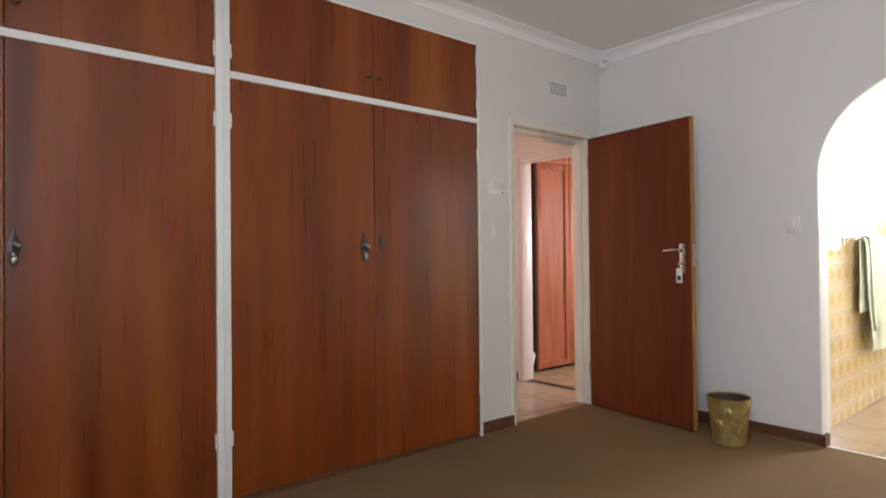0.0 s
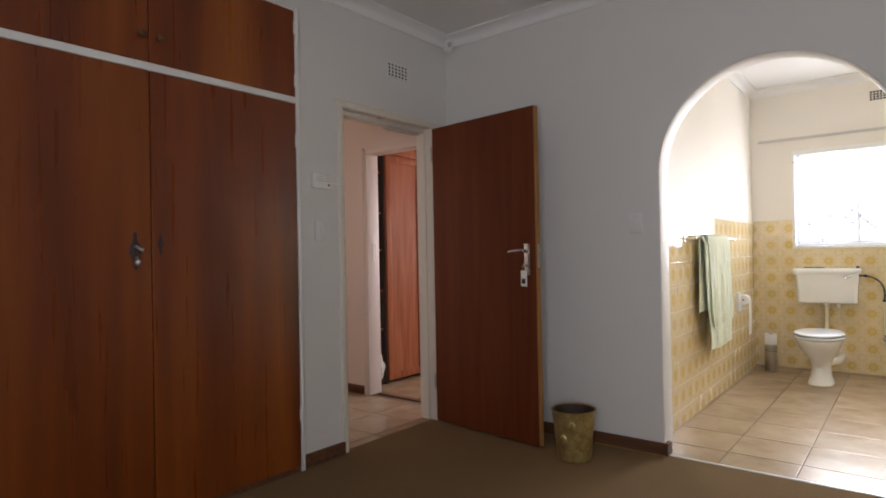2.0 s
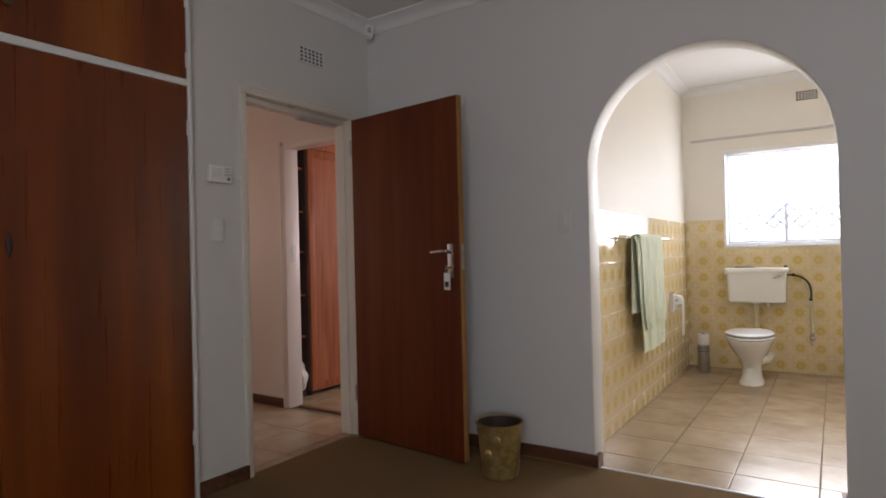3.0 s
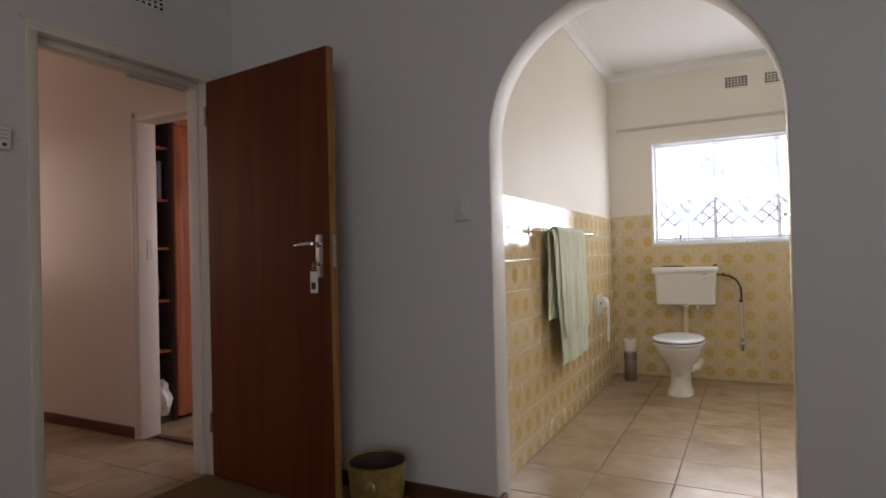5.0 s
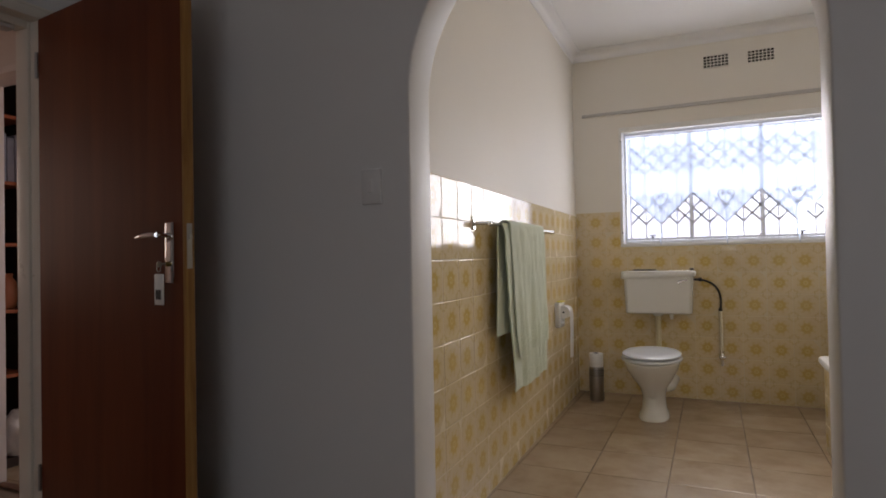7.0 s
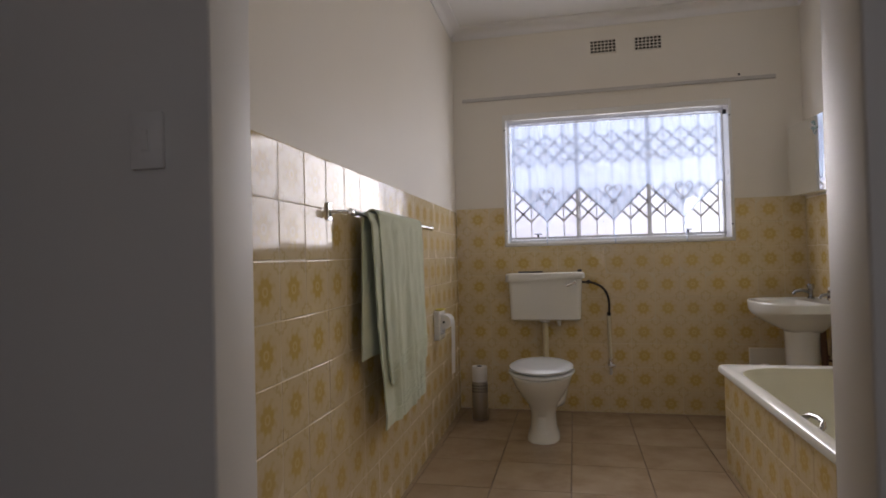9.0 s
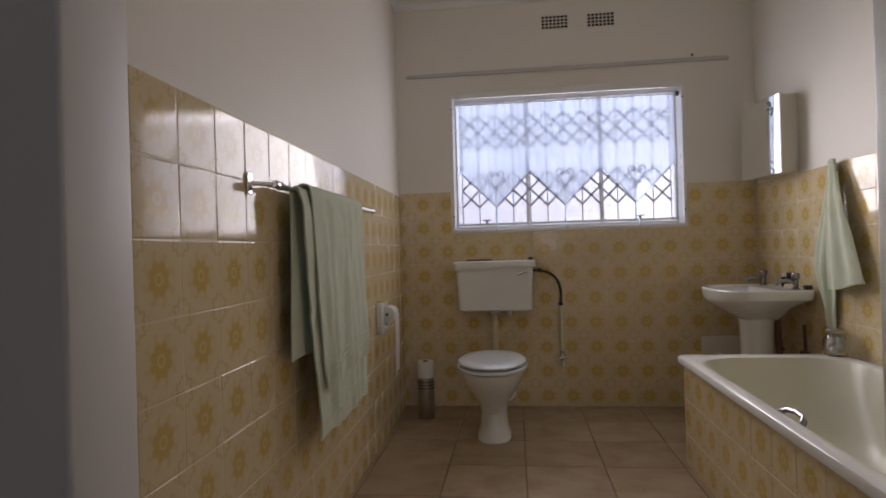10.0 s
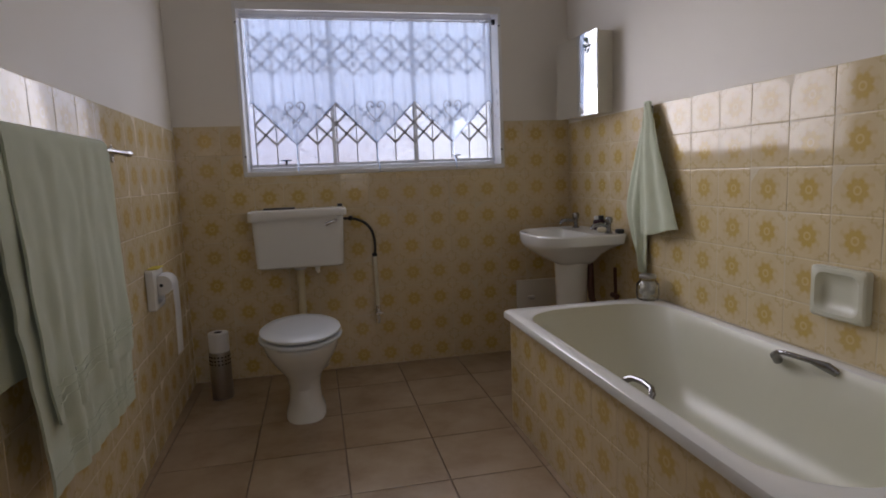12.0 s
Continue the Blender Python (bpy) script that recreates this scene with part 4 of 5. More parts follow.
part("strip", boxed(BACK - 0.018, -1.917, 2.198, BACK, 0.150, 2.222, bev=0.003), M_BATTEN, batten)
part("screw", lathe([(0.006, 2.235), (0.006, 2.247)], BACK - 0.004, -1.70, 8), M_BLACK, batten)

# bright yard outside
bm = bmesh.new()
q = [bm.verts.new(p) for p in ((6.2, -5.5, -0.6), (6.2, 3.8, -0.6), (6.2, 3.8, 4.6), (6.2, -5.5, 4.6))]
bm.faces.new(q)
structure("backdrop_yard", bm, M_YARD, "bright blurred yard outside the window")
structure("ground", boxed(-30, -30, -0.45, 30, 30, -0.15), M_BRICKY, "pale paving outside the house")

# ---- toilet ----
wc = thing("toilet", "white porcelain toilet with a low-level cistern", "toilet", (2.65, -0.403, 0))
TY = -0.403
pan = [oval(2.590, TY, 0.175, 0.095, 0.0, 32, 2.6), oval(2.590, TY, 0.172, 0.093, 0.02, 32, 2.5), oval(2.600, TY, 0.150, 0.078, 0.06, 32), oval(2.610, TY, 0.140, 0.074, 0.14, 32),
       oval(2.590, TY, 0.160, 0.088, 0.20, 32), oval(2.550, TY, 0.205, 0.130, 0.27, 32), oval(2.520, TY, 0.240, 0.160, 0.33, 32), oval(2.505, TY, 0.252, 0.172, 0.37, 32),
       oval(2.505, TY, 0.255, 0.175, 0.385, 32), oval(2.505, TY, 0.250, 0.170, 0.392, 32), oval(2.505, TY, 0.200, 0.125, 0.392, 32), oval(2.505, TY, 0.185, 0.112, 0.36, 32), oval(2.530, TY, 0.12, 0.08, 0.25, 32)]
part("pan", loft(pan), M_PORC, wc, "white porcelain pan")
bm = loft([oval(2.505, TY, 0.252, 0.178, 0.394, 36), oval(2.505, TY, 0.268, 0.190, 0.400, 36), oval(2.505, TY, 0.270, 0.192, 0.408, 36), oval(2.505, TY, 0.262, 0.185, 0.415, 36), oval(2.505, TY, 0.235, 0.160, 0.417, 36)])
part("seat", bm, M_SEAT, wc, "pale plastic seat ring")
bm = loft([oval(2.505, TY, 0.225, 0.152, 0.4190, 36), oval(2.505, TY, 0.232, 0.158, 0.4250, 36), oval(2.505, TY, 0.258, 0.180, 0.4245, 36), oval(2.505, TY, 0.265, 0.186, 0.429, 36), oval(2.505, TY, 0.264, 0.185, 0.437, 36), oval(2.505, TY, 0.248, 0.172, 0.445, 36), oval(2.505, TY, 0.19, 0.12, 0.449, 36), oval(2.505, TY, 0.06, 0.04, 0.450, 36)])
part("lid", bm, M_SEAT, wc, "pale plastic lid, closed")
for s in (-1, 1):
    part("seat_hinge", tube([(2.745, TY + s * 0.07 - 0.02, 0.415), (2.745, TY + s * 0.07 + 0.02, 0.415)], 0.012, 10), M_SEAT, wc)
part("outlet", tube([(2.70, TY - 0.03, 0.15), (2.76, TY - 0.06, 0.16), (2.86, TY - 0.09, 0.15), (BACK, TY - 0.10, 0.14)], [0.032, 0.034, 0.036, 0.036], 14), M_PORC, wc)
part("flush_pipe", tube([(3.09, TY, 0.64), (3.09, TY, 0.45), (3.07, TY, 0.37), (2.98, TY, 0.33), (2.74, TY, 0.33)], 0.021, 14), M_CREAMPIPE, wc, "cream flush pipe")
part("pipe_nut", lathe([(0.028, 0.624), (0.036, 0.630), (0.036, 0.646)], 3.09, TY, 16), M_PORC, wc)
cx = 3.090
cist = [rounded(cx, TY - 0.008, 0.082, 0.222, 0.03, 0.6460), rounded(cx, TY - 0.008, 0.090, 0.232, 0.03, 0.6540), rounded(cx, TY - 0.008, 0.094, 0.244, 0.03, 0.9160), rounded(cx, TY - 0.008, 0.094, 0.246, 0.03, 0.9210)]
body = part("cistern", loft(cist), M_PORC, wc, "white porcelain cistern")
def droop(loop):
    """The lid's skirt hangs lower towards one end."""
    out = []
    for x, y, z in loop:
        u = min(max((y - (TY + 0.06)) / 0.16, 0.0), 1.0)
        out.append((x, y, z - 0.017 * u * u * (3 - 2 * u)))
    return out


ly = TY - 0.008
lid = [rounded(cx - 0.004, ly, 0.0965, 0.2505, 0.03, 0.9340), droop(rounded(cx - 0.004, ly, 0.0965, 0.2505, 0.03, 0.9260)), droop(rounded(cx - 0.006, ly, 0.1000, 0.2600, 0.032, 0.9240)), droop(rounded(cx - 0.006, ly, 0.1030, 0.2630, 0.034, 0.9300)),
       rounded(cx - 0.006, ly, 0.1030, 0.2630, 0.034, 0.9530), rounded(cx - 0.005, ly, 0.0970, 0.2580, 0.032, 0.9620), rounded(cx - 0.003, ly, 0.080, 0.240, 0.03, 0.9655), rounded(cx - 0.002, ly, 0.06, 0.22, 0.03, 0.9660)]
part("cistern_lid", loft(lid, False, True), M_PORC, body, "white porcelain lid")
part("overflow_pipe", tube([(3.075, TY - 0.095, 0.648), (3.075, TY - 0.095, 0.622), (3.082, TY - 0.099, 0.604)], [0.014, 0.014, 0.010], 12), M_PLASTIC, body, "short pale overflow pipe")
lev = tube([(3.000, TY - 0.205, 0.8980), (2.977, TY - 0.205, 0.8980)], 0.010, 12)
tube([(2.979, TY - 0.205, 0.8980), (2.973, TY - 0.190, 0.8920), (2.971, TY - 0.150, 0.8780)], [0.007, 0.007, 0.009], 10, lev)
part("flush_lever", lev, M_CHROME, body, "chrome flush lever")
bm = boxed(3.03, TY + 0.005, 0.9672, 3.10, TY + 0.17, 0.9755, bev=0.003, seg=2)
solid("dark_comb", bm, M_BLACK, "flat black comb lying on the cistern lid", "comb", (3.065, TY + 0.087, 0.9670))
bm = boxed(3.11, TY - 0.255, 0.9670, 3.14, TY - 0.225, 0.9820, bev=0.004)
solid("bottle_cap", bm, M_BLACK, "small black cap lying on the cistern lid", "cap", (3.125, TY - 0.24, 0.9670))

sup = thing("water_supply_pipe", "black hose and cream pipe with a stop valve on the tiles", "water pipe", (3.158, -0.832, 0.27))
part("hose", tube(arc_points((3.128, -0.652, 0.895), (3.158, -0.862, 0.90), (3.163, -0.830, 0.672), 16), 0.0078, 10), M_BLACK, sup, "black flexible hose")
for p in ((3.128, -0.700, 0.895), (3.163, -0.830, 0.672)):
    bm = bmesh.new()
    bmesh.ops.create_uvsphere(bm, u_segments=12, v_segments=8, radius=0.015)
    bm.transform(Matrix.Translation(p))
    part("hose_nut", bm, M_BLACK, sup)
part("pipe", tube([(3.163, -0.830, 0.665), (3.163, -0.834, 0.36)], 0.0110, 10), M_PALEPIPE, sup, "cream painted pipe")
vl = lathe([(0.012, 0.306), (0.020, 0.314), (0.020, 0.340), (0.014, 0.346), (0.014, 0.368)], 3.163, -0.834, 14)
tube([(3.163, -0.834, 0.330), (3.120, -0.836, 0.332)], [0.012, 0.010], 10, vl)
box(vl, 3.108, -0.864, 0.325, 3.120, -0.812, 0.338, bev=0.003)
part("stop_valve", vl, M_CHROME, sup, "chrome stop valve")
part("wall_stub", tube([(3.163, -0.834, 0.316), (3.166, -0.834, 0.27), (BACK, -0.834, 0.26)], 0.010, 10), M_BATTEN, sup, "grey pipe stub")

# ---- toilet roll stand and holder ----
st = thing("toilet_roll_stand", "perforated steel cylinder with spare white toilet rolls", "roll stand", (2.905, 0.030, 0))
bm = lathe([(0.050, 0), (0.052, 0.003), (0.052, 0.250), (0.050, 0.252)], 2.905, 0.030, 36, True, True)
part("cylinder", bm, M_STEEL, st, "brushed steel cylinder")
# near-black discs on the closed cylinder paint the shade of punched holes
for row in range(3):
    for k in range(18):
        a = 2 * math.pi * k / 18
        bm = lathe([(0.0052, -0.0006), (0.0048, 0.0009)], seg=8)
        bm.transform(Matrix.Translation((2.905 + 0.0518 * math.cos(a), 0.030 + 0.0518 * math.sin(a), 0.190 + row * 0.019)) @ Matrix.Rotation(a, 4, "Z") @ Matrix.Rotation(radians(90), 4, "Y"))
        part("hole_shade_disc", bm, M_HOLE, st)
bm = lathe([(0.049, 0.2525), (0.051, 0.258), (0.051, 0.347), (0.049, 0.352), (0.022, 0.352), (0.020, 0.347), (0.020, 0.30)], 2.905, 0.030, 32)
roll = part("toilet_roll", bm, M_PAPER, st, "white toilet roll")
part("roll_core", lathe([(0.0195, 0.300), (0.0195, 0.3525)], 2.905, 0.030, 20, False, False), M_BLACK, roll, "dark core")

hl = thing("toilet_paper_holder", "cream ceramic paper holder with a hanging strip of paper", "paper holder", (2.415, LEFT, 0.68))
tw = [rounded(0, 0, 0.080, 0.086, 0.012, 0.0), rounded(0, 0, 0.080, 0.086, 0.012, 0.028), rounded(0, 0, 0.070, 0.076, 0.012, 0.036), rounded(0, 0, 0.055, 0.060, 0.012, 0.036), rounded(0, 0, 0.048, 0.052, 0.012, 0.012)]
bm = loft(tw)
bm.transform(Matrix.Translation((2.415, LEFT - 0.009, 0.686)) @ Matrix.Rotation(radians(90), 4, "X"))
part("ceramic_body", bm, M_PORC, hl, "cream ceramic body")
rl = lathe([(0.040, -0.052), (0.042, -0.050), (0.042, 0.050), (0.040, 0.052)], seg=28)
rl.transform(Matrix.Translation((2.415, LEFT - 0.062, 0.705)) @ Matrix.Rotation(radians(90), 4, "Y"))
part("paper_roll", rl, M_PAPER, hl, "white paper roll")
bm = bmesh.new()
prev = None
strip = [(LEFT - 0.062, 0.7475), (LEFT - 0.085, 0.742), (LEFT - 0.100, 0.725), (LEFT - 0.105, 0.70), (LEFT - 0.106, 0.60), (LEFT - 0.104, 0.50), (LEFT - 0.102, 0.395)]
for y, z in strip:
    row = [bm.verts.new((x, y + 0.003 * math.sin(x * 40), z)) for x in (2.369, 2.400, 2.430, 2.461)]
    if prev:
        for k in range(3):
            bm.faces.new((prev[k], prev[k + 1], row[k + 1], row[k]))
    prev = row
bmesh.ops.solidify(bm, geom=bm.faces[:], thickness=0.0015)
part("paper_strip", bm, M_PAPER, hl, "hanging strip of paper")
part("spindle", tube([(2.357, LEFT - 0.062, 0.705), (2.473, LEFT - 0.062, 0.705)], 0.007, 10), M_BLACK, hl, "dark spindle end")
bm = boxed(2.360, LEFT - 0.055, 0.7728, 2.457, LEFT - 0.012, 0.7775, bev=0.002)
solid("yellow_packet", bm, M_YELLOW, "small yellow packet on the paper holder", "packet", (2.405, LEFT - 0.03, 0.7722))

# ---- towel rail and towels ----
RY, RZ = LEFT - 0.062, 1.240
rail = thing("towel_rail", "chrome towel rail on two wall brackets", "towel rail", (1.45, LEFT, RZ))
part("bar", tube([(0.838, RY, RZ), (0.843, RY, RZ), (0.885, RY, RZ), (0.890, RY, RZ), (2.030, RY, RZ), (2.035, RY, RZ), (2.080, RY, RZ), (2.085, RY, RZ)], [0.008, 0.0125, 0.0125, 0.0085, 0.0085, 0.0125, 0.0125, 0.008], 14), M_CHROME, rail, "chrome bar with end caps")
for x in (0.790, 2.060):
    part("rosette", boxed(x - 0.014, LEFT - 0.014, RZ - 0.030, x + 0.014, LEFT - 0.009, RZ + 0.030, bev=0.003), M_CHROME, rail)
    part("arm", tube([(x, LEFT - 0.012, RZ), (x + (0.060 if x < 1 else 0), RY, RZ)], 0.0065, 10), M_CHROME, rail)


def draped(name, label, x0, x1, front, back, off, seed, skew=0.0, amp=0.012, pull=0.0, creases=0):
    """A towel over the rail: front and back are the heights of its lower edges."""
    bm = bmesh.new()
    rr = 0.010 + off
    prof = []
    nb, na, nf = 16, 10, 26
    for k in range(nb):
        prof.append((RY + rr, back + (RZ - back) * k / nb, (1 - k / nb)))
    for k in range(na + 1):
        a = math.pi * k / na
        prof.append((RY + rr * math.cos(a), RZ + rr * math.sin(a), 0.0))
    for k in range(1, nf + 1):
        prof.append((RY - rr, RZ + (front - RZ) * k / nf, k / nf))
    nx = 54
    rows = []
    for i in range(nx + 1):
        u = i / nx
        row = []
        for j, (y, z, d) in enumerate(prof):
            isfront = j > nb + na
            x = x0 + (x1 - x0) * u
            w = 0.030 * d * (1 if isfront else 0.4)
            x += w * math.sin(u * 4 + seed) + (0.02 * d * (u - 0.5)) + pull * d * (1 - u) * (1 if isfront else -0.3)
            bend = amp * (0.35 + d) * (math.sin(u * 17 + seed) * 0.6 + math.sin(u * 31 + 2.3 * seed + d * 1.5) * 0.35)
            bend += 0.010 * noise.noise((u * 5 + seed, d * 3, 1.7)) + 0.004 * noise.noise((u * 13, d * 9 + seed, 4.1))
            if isfront and u < 0.24:
                bend += 0.005 * abs(math.sin(math.pi * d * creases)) ** 0.5
            dz = skew * (u - 0.5) * d + 0.006 * d * math.sin(u * 9 + seed)
            if d == 0.0:
                bend = bend * 0.15
            yy = y - abs(bend) - 0.010 * d if isfront else min(y + bend * 0.25, LEFT - 0.016)
            row.append(bm.verts.new((x, yy, z + dz)))
        rows.append(row)
    for a, b in zip(rows, rows[1:]):
        for k in range(len(prof) - 1):
            bm.faces.new((a[k], b[k], b[k + 1], a[k + 1]))
    bmesh.ops.recalc_face_normals(bm, faces=bm.faces)
    bmesh.ops.solidify(bm, geom=bm.faces[:], thickness=0.006)
    t = thing(name, label, "towel", ((x0 + x1) / 2, RY, RZ), "pale green towels")
    part("cloth", bm, M_TOWEL, t)
    for dz in (0.055, 0.075, 0.095):
        pts = []
        for i in range(nx + 1):
            u = i / nx
            d = 1 - dz / (RZ - front)
            bend = amp * (0.35 + d) * (math.sin(u * 17 + seed) * 0.6 + math.sin(u * 31 + 2.3 * seed + d * 1.5) * 0.35)
            pts.append((x0 + (x1 - x0) * u + 0.030 * d * math.sin(u * 4 + seed) + 0.02 * d * (u - 0.5) + pull * d * (1 - u), RY - rr - abs(bend) - 0.010 * d - 0.0062, front + dz + skew * (u - 0.5) * d))
        part("woven_band", tube(pts, 0.0016, 5), M_TOWEL, t, "ribbed border")
    return t


draped("bath_towel", "pale green bath towel hanging over the rail", 1.000, 1.790, 0.432, 0.715, 0.003, 0.7, 0.0, 0.011, 0.10, 6)
draped("hand_towel", "pale green hand towel laid over the bath towel", 1.075, 1.740, 0.608, 0.760, 0.019, 2.1, 0.03, 0.013, 0.05)

# ---- bathtub ----
TX0, TX1, TY0, TY1, TZ = 0.500, 2.215, RIGHT + 0.011, -1.300, 0.510
tub = thing("bathtub", "cream enamelled bathtub with a white rolled rim", "bathtub", ((TX0 + TX1) / 2, (TY0 + TY1) / 2, 0))
tcx, tcy, thx, thy = (TX0 + TX1) / 2, (TY0 + TY1) / 2, (TX1 - TX0) / 2, (TY1 - TY0) / 2
rimloops = [rounded(tcx, tcy, thx - 0.012, thy - 0.012, 0.020, TZ - 0.040), rounded(tcx, tcy, thx - 0.002, thy - 0.002, 0.022, TZ - 0.034), rounded(tcx, tcy, thx, thy, 0.024, TZ - 0.016), rounded(tcx, tcy, thx - 0.004, thy - 0.004, 0.024, TZ - 0.005), rounded(tcx, tcy, thx - 0.014, thy - 0.014, 0.026, TZ),
            rounded(tcx, tcy, thx - 0.060, thy - 0.045, 0.18, TZ + 0.001), rounded(tcx, tcy, thx - 0.074, thy - 0.057, 0.19, TZ - 0.005)]
part("rim", loft(rimloops, False, False), M_RIM, tub, "white enamel rim")
bowl = [rounded(tcx, tcy, thx - 0.074, thy - 0.057, 0.19, TZ - 0.005, 10), rounded(tcx, tcy, thx - 0.088, thy - 0.070, 0.20, TZ - 0.030, 10), rounded(tcx - 0.035, tcy, thx - 0.150, thy - 0.100, 0.20, TZ - 0.140, 10), rounded(tcx - 0.075, tcy, thx - 0.235, thy - 0.130, 0.19, TZ - 0.265, 10), rounded(tcx - 0.090, tcy, thx - 0.300, thy - 0.170, 0.16, TZ - 0.325, 10), rounded(tcx - 0.100, tcy, thx - 0.400, thy - 0.23, 0.10, TZ - 0.345, 10)]
part("basin", loft(bowl, False, True), M_CREAMP, tub, "cream enamel inside")
bm = lathe([(0.022, TZ - 0.348), (0.024, TZ - 0.342), (0.018, TZ - 0.340)], tcx + 0.24, tcy, 18)
part("drain", bm, M_CHROME, tub)


def grip(pts, end, mid):
    n = len(pts)
    bm = tube(pts, [end, end] + [mid] * (n - 4) + [end, end * 0.8], 14)
    return part("grab_handle", bm, M_OLDCHROME, tub, "worn chrome grab handle")


grip([(1.262, TY1 - 0.070, 0.492), (1.258, TY1 - 0.074, 0.500), (1.240, TY1 - 0.084, 0.509), (1.195, TY1 - 0.090, 0.513), (1.150, TY1 - 0.090, 0.509), (1.134, TY1 - 0.082, 0.500), (1.128, TY1 - 0.074, 0.488)], 0.0105, 0.0085)
grip([(1.345, TY0 + 0.085, 0.470), (1.336, TY0 + 0.103, 0.490), (1.310, TY0 + 0.117, 0.510), (1.285, TY0 + 0.115, 0.515), (1.200, TY0 + 0.095, 0.512), (1.160, TY0 + 0.079, 0.504), (1.138, TY0 + 0.061, 0.488)], 0.0155, 0.0085)
panel_bed = part("side_panel", boxed(TX0, TY1 - 0.085, 0, TX1 - 0.030, TY1 - 0.0270, TZ - 0.041), M_GROUT, tub, "tiled side panel", smooth=False)
part("end_panel", boxed(TX1 - 0.085, TY0, 0, TX1 - 0.030, TY1 - 0.085, TZ - 0.041), M_GROUT, tub, "", smooth=False)
part("foot_panel", boxed(TX0 - 0.10, TY0, 0, TX0, TY1 - 0.03, TZ), M_GROUT, tub, "", smooth=False)

jar = thing("glass_jar", "small clear glass jar of cotton wool on the bath rim", "jar", (2.150, -1.985, TZ))
bm = lathe([(0.040, TZ + 0.001), (0.048, TZ + 0.006), (0.053, TZ + 0.03), (0.051, TZ + 0.075), (0.036, TZ + 0.092), (0.036, TZ + 0.108), (0.033, TZ + 0.108), (0.033, TZ + 0.092), (0.044, TZ + 0.074), (0.045, TZ + 0.03), (0.042, TZ + 0.008)], 2.150, -1.985, 28)
part("glass", bm, M_CLEAR, jar, "clear glass").visible_shadow = False
part("lid", lathe([(0.037, TZ + 0.104), (0.039, TZ + 0.106), (0.039, TZ + 0.116), (0.034, TZ + 0.120)], 2.150, -1.985, 24), M_STEEL, jar, "dull metal lid")
bm = bmesh.new()
for k in range(9):
    b2 = bmesh.ops.create_icosphere(bm, subdivisions=2, radius=0.017)["verts"]
    a = k * 2.4
    bmesh.ops.translate(bm, verts=b2, vec=(2.150 + 0.022 * math.cos(a), -1.985 + 0.022 * math.sin(a), TZ + 0.026 + 0.0055 * k))
part("cotton_balls", bm, M_COTTON, jar, "white cotton wool")

# ---- wash basin ----
wbn = thing("wash_basin", "white porcelain wash basin on a pedestal", "wash basin", (2.71, -1.86, 0))
bx, by = 2.710, RIGHT + 0.240


def basin_loop(z, hx, hy, dy=0.0, p=2.7):
    pts = []
    for i in range(40):
        a = 2 * math.pi * i / 40
        c, s = math.cos(a), math.sin(a)
        e = 9.0 if s < 0 else p
        pts.append((bx + hx * math.copysign(abs(c) ** (2 / e), c), by + dy + hy * math.copysign(abs(s) ** (2 / e), s), z))
    return pts


bl = [basin_loop(0.615, 0.085, 0.085, -0.030), basin_loop(0.640, 0.125, 0.115, -0.012), basin_loop(0.680, 0.175, 0.160, 0.015), basin_loop(0.712, 0.225, 0.196, 0.016), basin_loop(0.728, 0.262, 0.216, 0.006), basin_loop(0.738, 0.278, 0.224, 0), basin_loop(0.765, 0.285, 0.227, 0), basin_loop(0.782, 0.287, 0.228, 0), basin_loop(0.789, 0.282, 0.223, 0),
      basin_loop(0.786, 0.262, 0.205, 0), basin_loop(0.778, 0.235, 0.140, 0.045), basin_loop(0.740, 0.215, 0.125, 0.045), basin_loop(0.690, 0.16, 0.095, 0.04), basin_loop(0.670, 0.05, 0.04, 0.03)]
part("bowl", loft(bl), M_PORC, wbn, "white porcelain bowl")
ped = [oval(bx, by - 0.03, 0.115, 0.105, 0.0, 28), oval(bx, by - 0.03, 0.112, 0.102, 0.03, 28), oval(bx, by - 0.03, 0.088, 0.085, 0.10, 28), oval(bx, by - 0.03, 0.084, 0.082, 0.40, 28), oval(bx, by - 0.03, 0.094, 0.088, 0.60, 28), oval(bx, by - 0.03, 0.10, 0.094, 0.640, 28)]
part("pedestal", loft(ped), M_PORC, wbn, "white porcelain pedestal")


def tap(x):
    y = RIGHT + 0.085
    bm = lathe([(0.020, 0.785), (0.020, 0.792), (0.013, 0.798), (0.013, 0.838), (0.019, 0.842), (0.021, 0.862), (0.016, 0.872), (0.006, 0.874)], x, y, 20)
    t = part("tap", bm, M_OLDCHROME, wbn, "chrome tap")
    part("spout", tube([(x, y, 0.822), (x, y + 0.045, 0.836), (x, y + 0.085, 0.830), (x, y + 0.098, 0.812)], [0.010, 0.0105, 0.010, 0.009], 12), M_OLDCHROME, t)


tap(2.520)
tap(2.915)
part("waste_pipe", tube([(bx - 0.04, by - 0.12, 0.63), (bx - 0.04, by - 0.13, 0.42), (bx - 0.06, by - 0.15, 0.37), (bx - 0.15, by - 0.19, 0.36), (bx - 0.17, RIGHT, 0.36)], 0.018, 12), M_COPPER, wbn, "dark waste pipe")
for x in (bx - 0.17, bx + 0.15):
    part("supply_pipe", tube([(x, by - 0.20, 0.60), (x, by - 0.205, 0.43), (x, RIGHT, 0.42)], 0.009, 10), M_COPPER, wbn, "dark supply pipe")
    vlv = tube([(x - 0.03, by - 0.20, 0.45), (x + 0.03, by - 0.20, 0.45)], [0.014, 0.014], 10)
    part("pipe_valve", vlv, M_COPPER, wbn)
